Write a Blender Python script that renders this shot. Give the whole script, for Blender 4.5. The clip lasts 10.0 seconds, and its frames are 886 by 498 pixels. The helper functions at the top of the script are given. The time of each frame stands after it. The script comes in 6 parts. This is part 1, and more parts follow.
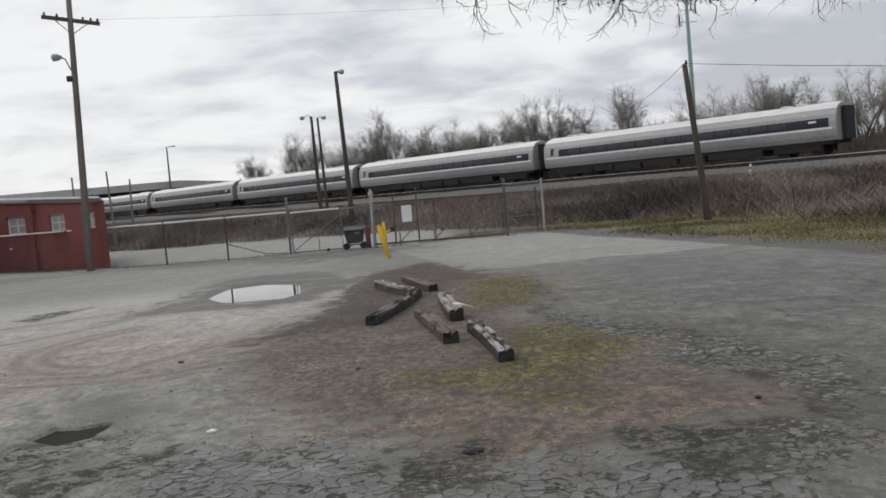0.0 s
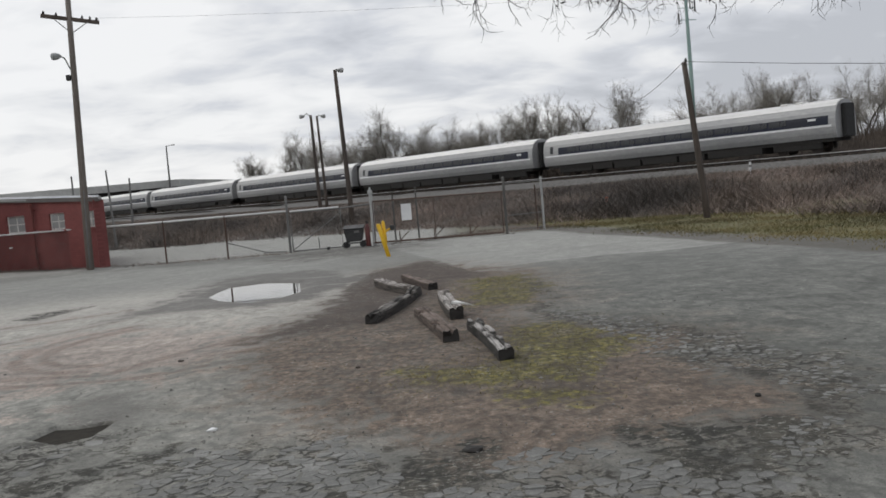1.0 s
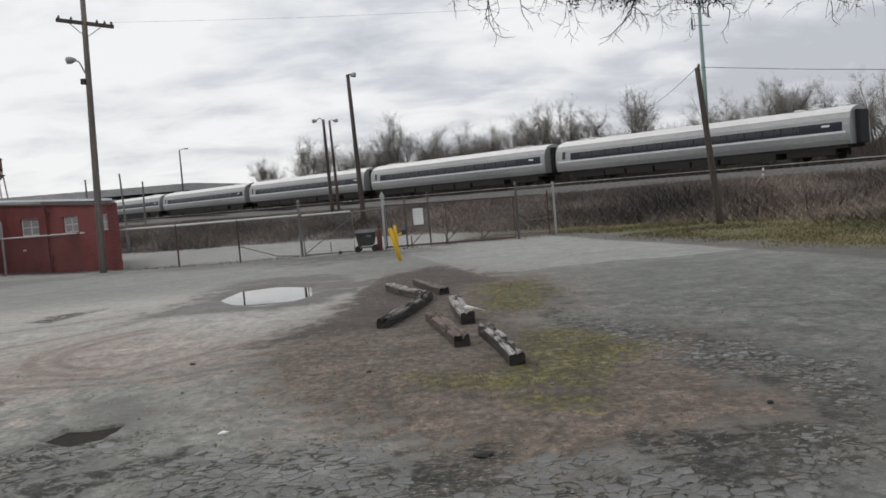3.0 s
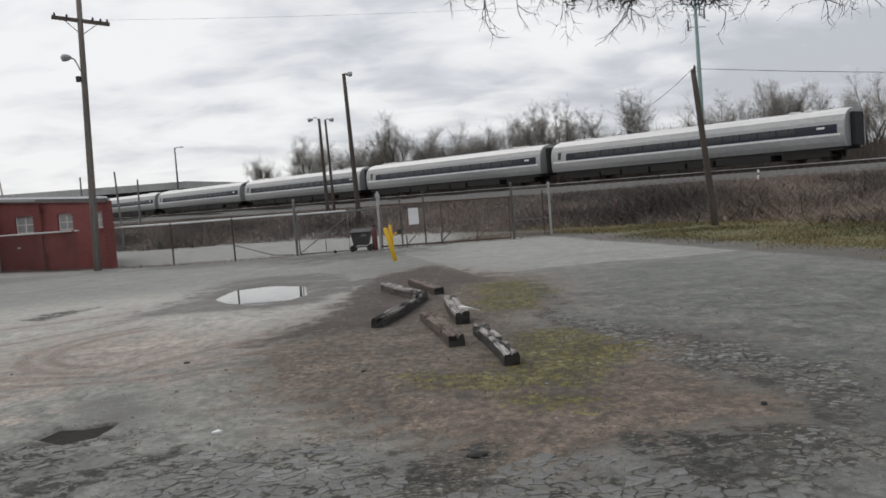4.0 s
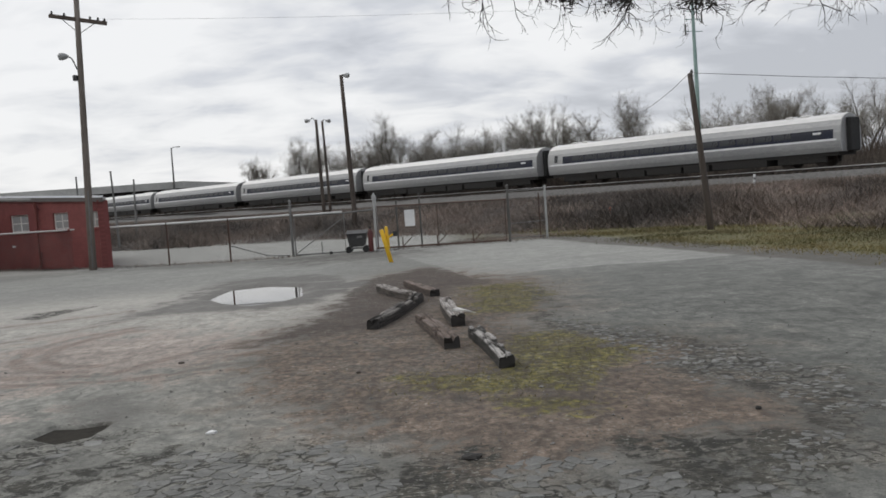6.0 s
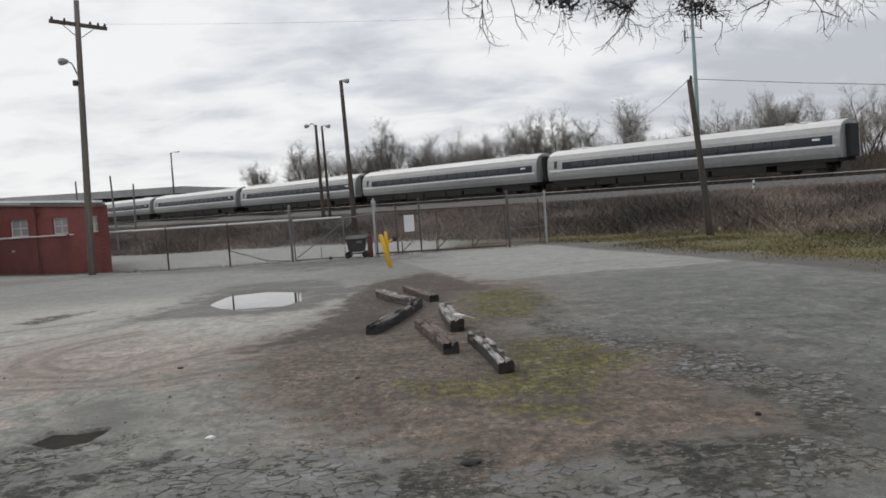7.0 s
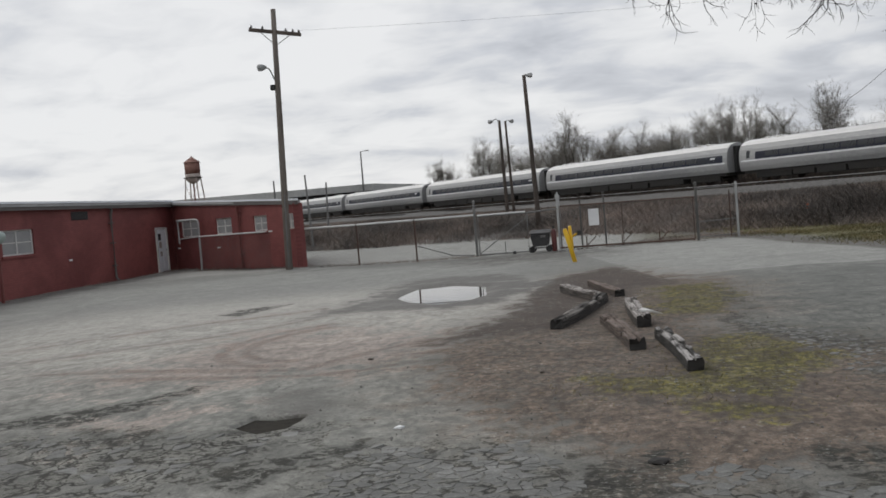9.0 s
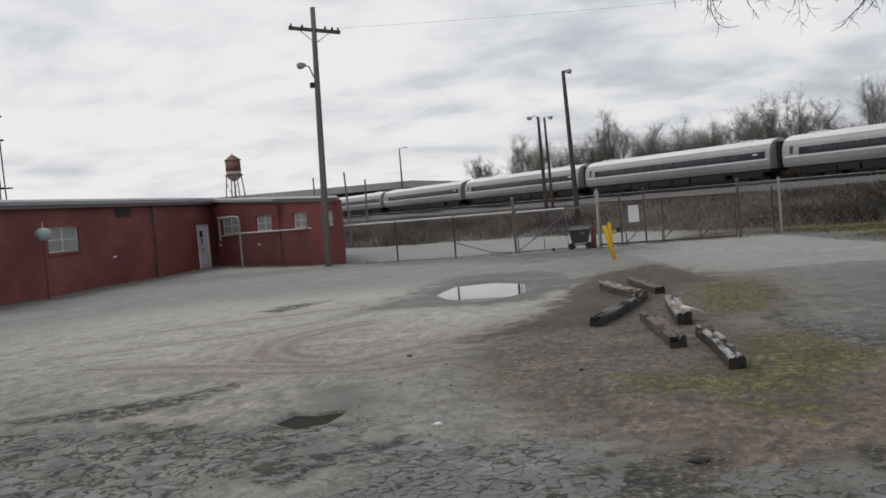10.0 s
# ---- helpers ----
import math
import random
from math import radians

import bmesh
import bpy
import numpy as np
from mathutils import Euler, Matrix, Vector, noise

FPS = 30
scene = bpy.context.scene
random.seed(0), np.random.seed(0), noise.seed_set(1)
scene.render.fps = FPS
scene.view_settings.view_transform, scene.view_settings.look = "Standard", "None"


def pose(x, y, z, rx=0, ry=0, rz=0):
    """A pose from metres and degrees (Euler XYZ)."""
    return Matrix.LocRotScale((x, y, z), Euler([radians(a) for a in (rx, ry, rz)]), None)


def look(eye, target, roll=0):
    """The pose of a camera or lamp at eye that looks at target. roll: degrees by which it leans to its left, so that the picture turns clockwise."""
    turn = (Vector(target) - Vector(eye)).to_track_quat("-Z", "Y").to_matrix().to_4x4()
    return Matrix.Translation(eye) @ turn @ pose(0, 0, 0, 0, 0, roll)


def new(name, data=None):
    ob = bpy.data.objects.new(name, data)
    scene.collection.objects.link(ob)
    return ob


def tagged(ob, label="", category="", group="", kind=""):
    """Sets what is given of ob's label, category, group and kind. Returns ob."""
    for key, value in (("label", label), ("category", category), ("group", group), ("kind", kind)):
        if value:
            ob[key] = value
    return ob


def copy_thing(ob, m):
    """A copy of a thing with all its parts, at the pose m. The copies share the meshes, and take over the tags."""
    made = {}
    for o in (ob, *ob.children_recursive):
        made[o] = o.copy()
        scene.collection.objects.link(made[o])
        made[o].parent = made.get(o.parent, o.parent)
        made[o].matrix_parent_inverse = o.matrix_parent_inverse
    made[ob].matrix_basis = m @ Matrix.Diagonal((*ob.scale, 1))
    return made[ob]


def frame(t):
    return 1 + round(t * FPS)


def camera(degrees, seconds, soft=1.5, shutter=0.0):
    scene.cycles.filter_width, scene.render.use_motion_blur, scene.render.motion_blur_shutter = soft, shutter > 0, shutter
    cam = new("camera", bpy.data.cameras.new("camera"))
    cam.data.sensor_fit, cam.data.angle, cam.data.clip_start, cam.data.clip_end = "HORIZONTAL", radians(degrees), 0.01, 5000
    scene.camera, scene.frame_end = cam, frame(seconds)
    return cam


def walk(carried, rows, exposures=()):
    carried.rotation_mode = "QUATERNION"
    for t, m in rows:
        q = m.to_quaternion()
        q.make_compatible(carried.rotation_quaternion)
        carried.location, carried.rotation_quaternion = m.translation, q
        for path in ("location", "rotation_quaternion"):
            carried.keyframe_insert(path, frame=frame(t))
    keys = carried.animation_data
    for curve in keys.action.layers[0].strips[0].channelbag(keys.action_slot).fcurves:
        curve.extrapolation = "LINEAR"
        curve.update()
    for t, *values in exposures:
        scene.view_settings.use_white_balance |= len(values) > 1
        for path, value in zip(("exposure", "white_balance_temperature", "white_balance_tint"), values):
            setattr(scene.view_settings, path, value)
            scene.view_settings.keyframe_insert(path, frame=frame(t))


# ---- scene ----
cam = camera(50.0, 10.0, soft=1.65)
PATH = [
    (0.0, pose(0, 0, 1.8, 86.378, 5.017, -2.909)),
    (0.5, pose(0, 0, 1.8, 86.361, 5.052, -3.030)),
    (1.0, pose(0, 0, 1.8, 86.278, 5.108, -2.930)),
    (1.5, pose(0, 0, 1.8, 86.431, 5.126, -2.537)),
    (2.0, pose(0, 0, 1.8, 86.541, 5.144, -2.261)),
    (2.5, pose(0, 0, 1.8, 86.632, 5.012, -2.152)),
    (4.0, pose(0, 0, 1.8, 86.594, 4.528, -2.483)),
    (4.5, pose(0, 0, 1.8, 86.560, 4.454, -2.567)),
    (5.0, pose(0, 0, 1.8, 86.493, 4.301, -2.633)),
    (5.5, pose(0, 0, 1.8, 86.528, 4.165, -2.670)),
    (7.0, pose(0, 0, 1.8, 87.024, 3.972, -2.731)),
    (7.2, pose(0, 0, 1.8, 87.024, 3.972, -2.631)),
    (7.5, pose(0, 0, 1.8, 87.192, 4.195, -0.206)),
    (8.0, pose(0, 0, 1.8, 87.248, 4.405, 2.374)),
    (8.5, pose(0, 0, 1.8, 87.380, 4.682, 5.379)),
    (9.0, pose(0, 0, 1.8, 87.534, 4.811, 8.334)),
    (9.5, pose(0, 0, 1.8, 87.605, 4.845, 10.428)),
    (10.0, pose(0, 0, 1.8, 87.542, 4.891, 10.669)),
]
walk(cam, PATH, exposures=[(0.0, 0.04), (7.2, 0.04), (8.5, -0.05), (10.0, -0.09)])

# ---------- world, sun ----------
SUN_EL, SUN_AZ = radians(48), radians(-40)
world = bpy.data.worlds.new("overcast")
scene.world = world
world.use_nodes = True
wt = world.node_tree
wt.nodes.clear()


def wn(kind, **props):
    n = wt.nodes.new(kind)
    for k, v in props.items():
        n.inputs[k].default_value = v
    return n


def ramp(nt, fac, stops, smooth=False):
    r = nt.nodes.new("ShaderNodeValToRGB")
    el = r.color_ramp.elements
    if smooth:
        r.color_ramp.interpolation = "EASE"
    while len(el) < len(stops):
        el.new(0.5)
    for e, (p, c) in zip(el, stops):
        e.position = p
        e.color = (*c, 1) if len(c) == 3 else c
    nt.links.new(fac, r.inputs[0])
    return r.outputs[0]


sky = wt.nodes.new("ShaderNodeTexSky")
sky.sky_type = "NISHITA"
sky.sun_disc = False
sky.sun_elevation, sky.sun_rotation = SUN_EL, SUN_AZ
tc = wt.nodes.new("ShaderNodeTexCoord")
sep = wt.nodes.new("ShaderNodeSeparateXYZ")
wt.links.new(tc.outputs["Generated"], sep.inputs[0])
# cloud layer seen in perspective: direction over height
zup = wt.nodes.new("ShaderNodeMath")
zup.operation = "MAXIMUM"
zup.inputs[1].default_value = 0.0
wt.links.new(sep.outputs[2], zup.inputs[0])
zadd = wt.nodes.new("ShaderNodeMath")
zadd.operation = "ADD"
zadd.inputs[1].default_value = 0.22
wt.links.new(zup.outputs[0], zadd.inputs[0])
div = wt.nodes.new("ShaderNodeVectorMath")
div.operation = "DIVIDE"
comb = wt.nodes.new("ShaderNodeCombineXYZ")
for i in range(2):
    wt.links.new(zadd.outputs[0], comb.inputs[i])
comb.inputs[2].default_value = 1.0
wt.links.new(tc.outputs["Generated"], div.inputs[0])
wt.links.new(comb.outputs[0], div.inputs[1])
mapn = wt.nodes.new("ShaderNodeMapping")
mapn.inputs["Location"].default_value = (3.1, 1.7, 0)
mapn.inputs["Rotation"].default_value = (0, 0, radians(-24))
mapn.inputs["Scale"].default_value = (1.0, 1.2, 0)
wt.links.new(div.outputs[0], mapn.inputs[0])
cl = wn("ShaderNodeTexNoise", Scale=1.5, Detail=5.0, Roughness=0.5, Distortion=0.35)
wt.links.new(mapn.outputs[0], cl.inputs[0])
cl2 = wn("ShaderNodeTexNoise", Scale=4.2, Detail=5.0, Roughness=0.52, Distortion=0.5)
wt.links.new(mapn.outputs[0], cl2.inputs[0])
mix2 = wt.nodes.new("ShaderNodeMath")
mix2.operation = "MULTIPLY_ADD"
mix2.inputs[1].default_value = 0.46
wt.links.new(cl2.outputs[0], mix2.inputs[0])
wt.links.new(cl.outputs[0], mix2.inputs[2])
side = wt.nodes.new("ShaderNodeMath")
side.operation = "MULTIPLY_ADD"
side.inputs[1].default_value = -0.30
wt.links.new(sep.outputs[0], side.inputs[0])
wt.links.new(mix2.outputs[0], side.inputs[2])
cloud = ramp(wt, side.outputs[0], [(0.53, (0.54, 0.56, 0.605)), (0.66, (0.68, 0.70, 0.745)), (0.76, (0.83, 0.84, 0.86)), (0.87, (0.93, 0.935, 0.945))])
skybg = wn("ShaderNodeBackground", Strength=0.06)
wt.links.new(sky.outputs[0], skybg.inputs[0])
clbg = wn("ShaderNodeBackground", Strength=0.97)
wt.links.new(cloud, clbg.inputs[0])
veil = wt.nodes.new("ShaderNodeMixShader")
veil.inputs[0].default_value = 0.93
wt.links.new(skybg.outputs[0], veil.inputs[1])
wt.links.new(clbg.outputs[0], veil.inputs[2])
wout = wt.nodes.new("ShaderNodeOutputWorld")
wt.links.new(veil.outputs[0], wout.inputs[0])

sun = new("sun", bpy.data.lights.new("sun", "SUN"))
sun.data.energy, sun.data.angle, sun.data.color = 0.6, radians(25), (1.0, 0.97, 0.93)
sun.matrix_basis = look((0, 0, 0), (-math.sin(SUN_AZ) * math.cos(SUN_EL), -math.cos(SUN_AZ) * math.cos(SUN_EL), -math.sin(SUN_EL)))


# ---------- materials ----------
class Nodes:
    """A short hand for material node trees."""

    def __init__(self, name):
        self.m = bpy.data.materials.new(name)
        self.m.use_nodes = True
        self.t = self.m.node_tree
        self.bsdf = self.t.nodes["Principled BSDF"]
        c = self.t.nodes.new("ShaderNodeTexCoord")
        self.co = c.outputs["Object"]

    def put(self, value, socket):
        if isinstance(value, bpy.types.NodeSocket):
            self.t.links.new(value, socket)
        else:
            socket.default_value = (*value, 1) if isinstance(value, tuple) and len(value) == 3 and len(socket.default_value) == 4 else value

    def noise(self, scale, detail=4.0, rough=0.55, distort=0.0, vec=None):
        n = self.t.nodes.new("ShaderNodeTexNoise")
        for k, v in (("Scale", scale), ("Detail", detail), ("Roughness", rough), ("Distortion", distort)):
            n.inputs[k].default_value = v
        self.put(vec or self.co, n.inputs["Vector"])
        return n.outputs[0]

    def mathn(self, op, a, b=0.0, c=0.0, clamp=False):
        n = self.t.nodes.new("ShaderNodeMath")
        n.operation, n.use_clamp = op, clamp
        for s, v in zip(n.inputs, (a, b, c)):
            self.put(v, s)
        return n.outputs[0]

    def vec(self, op, a, b):
        n = self.t.nodes.new("ShaderNodeVectorMath")
        n.operation = op
        self.put(a, n.inputs[0])
        self.put(b, n.inputs[1])
        return n.outputs["Value"] if op in ("LENGTH", "DISTANCE") else n.outputs[0]

    def mapped(self, loc=(0, 0, 0), rot=0.0, scale=(1, 1, 1)):
        n = self.t.nodes.new("ShaderNodeMapping")
        n.vector_type = "POINT"
        n.inputs["Location"].default_value, n.inputs["Rotation"].default_value, n.inputs["Scale"].default_value = loc, (0, 0, rot), scale
        self.put(self.co, n.inputs[0])
        return n.outputs[0]

    def mix(self, fac, a, b, mode="MIX"):
        n = self.t.nodes.new("ShaderNodeMix")
        n.data_type, n.blend_type = "RGBA", mode
        self.put(fac, n.inputs[0])
        self.put(a, n.inputs[6])
        self.put(b, n.inputs[7])
        return n.outputs[2]

    def span(self, v, a, b, lo=0.0, hi=1.0):
        n = self.t.nodes.new("ShaderNodeMapRange")
        n.interpolation_type = "SMOOTHSTEP"
        for s, x in zip(n.inputs, (v, a, b, lo, hi)):
            self.put(x, s)
        return n.outputs[0]

    def blob(self, cx, cy, rx, ry, deg=0.0, edge=0.35, wob=None, amp=0.5):
        """1 inside an uneven ellipse on the ground, 0 outside."""
        n = self.t.nodes.new("ShaderNodeMapping")
        n.vector_type = "TEXTURE"
        n.inputs["Location"].default_value, n.inputs["Rotation"].default_value, n.inputs["Scale"].default_value = (cx, cy, 0), (0, 0, radians(deg)), (rx, ry, 1e3)
        self.put(self.co, n.inputs[0])
        d = self.vec("LENGTH", n.outputs[0], (0, 0, 0))
        if wob:
            d = self.mathn("ADD", d, self.mathn("MULTIPLY_ADD", wob, amp * 2, -amp))
        return self.span(d, 1 + edge, 1 - edge)

    def finish(self, color, rough, bump=None, strength=0.3, dist=0.02, metal=0.0):
        self.put(color, self.bsdf.inputs["Base Color"])
        self.put(rough, self.bsdf.inputs["Roughness"])
        self.bsdf.inputs["Metallic"].default_value = metal
        if bump is not None:
            b = self.t.nodes.new("ShaderNodeBump")
            b.inputs["Strength"].default_value, b.inputs["Distance"].default_value = strength, dist
            self.put(bump, b.inputs["Height"])
            self.t.links.new(b.outputs[0], self.bsdf.inputs["Normal"])
        return self.m


def surface(name, c1, c2, big=1.0, fine=20.0, rough=0.7, metal=0.0, bump=0.3, dist=0.01, stretch=(1, 1, 1), each=0.0, island=0.0):
    """Two-scale variation between two base colours, with a fine relief."""
    k = Nodes(name)
    v = k.mapped(scale=stretch)
    a, b = k.noise(big, 4, 0.6, 0.3, v), k.noise(fine, 3, 0.6, 0.0, v)
    f = k.span(k.mathn("MULTIPLY_ADD", b, 0.45, k.mathn("MULTIPLY", a, 0.75)), 0.42, 0.78)
    col = k.mix(f, c1, c2)
    if each:
        o = k.t.nodes.new("ShaderNodeObjectInfo")
        col = k.mix(k.mathn("MULTIPLY", o.outputs["Random"], each), col, tuple(x * 0.45 for x in c1))
    if island:
        gi = k.t.nodes.new("ShaderNodeNewGeometry")
        lo, hi = tuple([1 - island] * 3), tuple([1 + island] * 3)
        col = k.mix(1.0, col, k.mix(gi.outputs["Random Per Island"], lo, hi), "MULTIPLY")
        patches = k.noise(0.16, 3, 0.6, 0.5, v)
        col = k.mix(1.0, col, k.mix(k.span(patches, 0.35, 0.65), (0.62, 0.64, 0.66), (1.35, 1.25, 1.18)), "MULTIPLY")
    r = k.span(a, 0.3, 0.7, max(rough - 0.12, 0.05), min(rough + 0.12, 1.0))
    return k.finish(col, r, b, bump, dist, metal)


M = {
    "pole": surface("weathered_pole_wood", (0.10, 0.082, 0.068), (0.20, 0.175, 0.155), 1.2, 14, 0.85, 0, 0.5, 0.01, (3, 3, 0.25)),
    "pole_dark": surface("creosoted_pole_wood", (0.045, 0.036, 0.03), (0.11, 0.088, 0.074), 1.2, 14, 0.85, 0, 0.5, 0.01, (3, 3, 0.25)),
    "galv": surface("galvanised_steel", (0.30, 0.31, 0.31), (0.46, 0.465, 0.46), 1.5, 25, 0.55, 0.1, 0.1),
    "galv_bright": surface("bright_galvanised_steel", (0.52, 0.53, 0.53), (0.68, 0.68, 0.67), 1.5, 25, 0.5, 0.1, 0.1),
    "twig": surface("pale_winter_twigs", (0.21, 0.195, 0.17), (0.36, 0.335, 0.30), 0.3, 4, 0.9, 0, 0.2, each=0.4),
    "galv_dull": surface("dull_galvanised_steel", (0.11, 0.11, 0.106), (0.21, 0.21, 0.205), 1.5, 25, 0.65, 0.1, 0.1),
    "galv_dark": surface("dark_weathered_steel", (0.06, 0.058, 0.055), (0.13, 0.127, 0.12), 1.5, 25, 0.7, 0.1, 0.1),
    "rust": surface("rusty_steel", (0.06, 0.036, 0.028), (0.12, 0.075, 0.058), 2.0, 30, 0.85, 0.0, 0.3),
    "black_iron": surface("dark_painted_iron", (0.025, 0.025, 0.027), (0.06, 0.058, 0.056), 2, 30, 0.6, 0.2, 0.2),
    "yellow": surface("yellow_paint", (0.72, 0.42, 0.012), (0.85, 0.53, 0.03), 3, 40, 0.5, 0, 0.1),
    "white": surface("white_paint", (0.66, 0.67, 0.68), (0.80, 0.80, 0.80), 1.2, 18, 0.5, 0, 0.1),
    "white_dirty": surface("grimy_white_paint", (0.50, 0.49, 0.47), (0.72, 0.71, 0.69), 1.2, 18, 0.6, 0, 0.1),
    "brown_trim": surface("brown_grey_trim", (0.10, 0.09, 0.085), (0.16, 0.145, 0.135), 1.0, 18, 0.6, 0, 0.15),
    "roofing": surface("grey_roofing_felt", (0.30, 0.30, 0.30), (0.44, 0.44, 0.43), 0.8, 20, 0.9, 0, 0.3),
    "red_pipe": surface("red_brown_painted_pipe", (0.13, 0.035, 0.03), (0.2, 0.06, 0.05), 1.2, 20, 0.5, 0, 0.1),
    "red": surface("red_paint", (0.085, 0.02, 0.019), (0.14, 0.034, 0.031), 2, 30, 0.5, 0, 0.1),
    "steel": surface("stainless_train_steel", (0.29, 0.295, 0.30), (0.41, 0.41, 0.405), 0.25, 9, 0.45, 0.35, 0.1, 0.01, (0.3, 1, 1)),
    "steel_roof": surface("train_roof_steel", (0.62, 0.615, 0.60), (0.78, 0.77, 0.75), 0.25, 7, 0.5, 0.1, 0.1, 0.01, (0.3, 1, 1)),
    "blue": surface("blue_train_stripe", (0.005, 0.007, 0.017), (0.010, 0.014, 0.034), 0.4, 9, 0.6, 0, 0.05),
    "window_dark": surface("dark_window_band", (0.010, 0.011, 0.014), (0.022, 0.024, 0.03), 0.6, 9, 0.3, 0, 0.02),
    "under": surface("dull_near_black", (0.012, 0.011, 0.010), (0.034, 0.031, 0.028), 0.8, 9, 0.8, 0.1, 0.3),
    "rubber": surface("black_rubber", (0.012, 0.012, 0.012), (0.03, 0.03, 0.03), 2, 20, 0.8),
    # rail: darkened with the shadow below the head; polished: sky shine in the colour
    "rail": surface("shaded_rail_steel", (0.025, 0.02, 0.017), (0.07, 0.058, 0.05), 1.0, 12, 0.8, 0.1, 0.1),
    "polished": surface("bright_rail_head", (0.62, 0.61, 0.60), (0.76, 0.75, 0.74), 1.0, 12, 0.4, 0.4, 0.05),
    "concrete": surface("bridge_concrete", (0.36, 0.36, 0.35), (0.5, 0.5, 0.48), 0.1, 2, 0.85, 0, 0.2),
    "tank": surface("rusty_tank_paint", (0.15, 0.055, 0.04), (0.27, 0.15, 0.12), 0.4, 3, 0.75, 0, 0.2),
    "tank_pale": surface("faded_tank_paint", (0.36, 0.30, 0.27), (0.46, 0.40, 0.36), 0.4, 3, 0.75, 0, 0.2),
    "mast": surface("green_grey_mast", (0.22, 0.33, 0.31), (0.34, 0.45, 0.42), 0.4, 5, 0.6, 0.2, 0.1),
    "bark": surface("grey_bark", (0.075, 0.067, 0.059), (0.155, 0.14, 0.125), 1.0, 12, 0.9, 0, 0.4, each=0.35),
    "bark_dark": surface("dark_wet_bark", (0.018, 0.015, 0.014), (0.05, 0.043, 0.038), 3.0, 30, 0.9, 0, 0.4),
    "brush": surface("dead_brown_brush", (0.115, 0.096, 0.085), (0.265, 0.226, 0.20), 0.25, 3, 0.95, 0, 0.2, island=0.55),
    "bramble": surface("dark_bramble_stem", (0.065, 0.056, 0.048), (0.14, 0.12, 0.104), 0.1, 2, 0.95, 0, 0.2, island=0.5),
    "thicket": surface("grey_brown_thicket", (0.06, 0.05, 0.043), (0.12, 0.105, 0.09), 0.1, 2, 0.95, 0, 0.2, island=0.5),
    "grass": surface("winter_grass", (0.105, 0.104, 0.036), (0.19, 0.158, 0.08), 0.5, 5, 0.9, 0, 0.2, island=0.25),
    "evergreen": surface("dark_evergreen_leaf", (0.02, 0.028, 0.016), (0.045, 0.055, 0.03), 0.5, 5, 0.8, 0, 0.2),
}


# ---------- mesh helpers ----------
def mesh_of(name, bm, material):
    bmesh.ops.recalc_face_normals(bm, faces=bm.faces)
    me = bpy.data.meshes.new(name)
    bm.to_mesh(me)
    bm.free()
    me.materials.append(M[material] if isinstance(material, str) else material)
    return me


def part(name, bm, material, parent=None, label="", smooth=False):
    me = mesh_of(name, bm, material)
    if smooth:
        me.polygons.foreach_set("use_smooth", [True] * len(me.polygons))
    ob = new(name, me)
    ob.parent = parent
    return tagged(ob, label)


def soup(name, verts, faces, material, parent=None, label="", smooth=False):
    me = bpy.data.meshes.new(name)
    me.from_pydata([tuple(v) for v in verts], [], faces)
    me.materials.append(M[material] if isinstance(material, str) else material)
    if smooth:
        me.polygons.foreach_set("use_smooth", [True] * len(me.polygons))
    ob = new(name, me)
    ob.parent = parent
    return tagged(ob, label)


def empty(name, m, label, category, group="", kind=""):
    ob = new(name)
    ob.matrix_basis = m
    return tagged(ob, label, category, group, kind)


def box(bm, lo, hi, bevel=0.0, m=None):
    """An axis-aligned box, if wanted with bevelled edges and turned by m."""
    r = bmesh.ops.create_cube(bm, size=1.0)
    vs = r["verts"]
    c = [(a + b) / 2 for a, b in zip(lo, hi)]
    s = [abs(b - a) for a, b in zip(lo, hi)]
    for v in vs:
        v.co = Vector([v.co[i] * s[i] + c[i] for i in range(3)])
    if bevel:
        es = list({e for v in vs for e in v.link_edges})
        o = bmesh.ops.bevel(bm, geom=es, offset=bevel, segments=1, affect="EDGES", profile=0.5)
        vs = list(set(o["verts"]) | {v for v in vs if v.is_valid})
    if m is not None:
        for v in vs:
            v.co = m @ v.co
    return bm


def tube(bm, pts, radii, sides=8, caps=True):
    """A tapered tube along points."""
    pts = [Vector(p) for p in pts]
    if not isinstance(radii, (list, tuple)):
        radii = [radii] * len(pts)
    rings = []
    for i, p in enumerate(pts):
        d = (pts[min(i + 1, len(pts) - 1)] - pts[max(i - 1, 0)]).normalized()
        q = d.to_track_quat("Z", "Y")
        rings.append([bm.verts.new(p + q @ Vector((radii[i] * math.cos(2 * math.pi * k / sides), radii[i] * math.sin(2 * math.pi * k / sides), 0))) for k in range(sides)])
    for a, b in zip(rings, rings[1:]):
        for k in range(sides):
            bm.faces.new((a[k], a[(k + 1) % sides], b[(k + 1) % sides], b[k]))
    if caps:
        bm.faces.new(rings[0][::-1])
        bm.faces.new(rings[-1])
    return bm


def prism(bm, poly, z0, z1):
    """A flat polygon raised from z0 to z1 (numbers, or one a corner)."""
    n = len(poly)
    zs0 = z0 if isinstance(z0, (list, tuple)) else [z0] * n
    zs1 = z1 if isinstance(z1, (list, tuple)) else [z1] * n
    lo = [bm.verts.new((x, y, z)) for (x, y), z in zip(poly, zs0)]
    hi = [bm.verts.new((x, y, z)) for (x, y), z in zip(poly, zs1)]
    bm.faces.new(lo[::-1])
    bm.faces.new(hi)
    for i in range(n):
        bm.faces.new((lo[i], lo[(i + 1) % n], hi[(i + 1) % n], hi[i]))
    return bm


def BM():
    return bmesh.new()


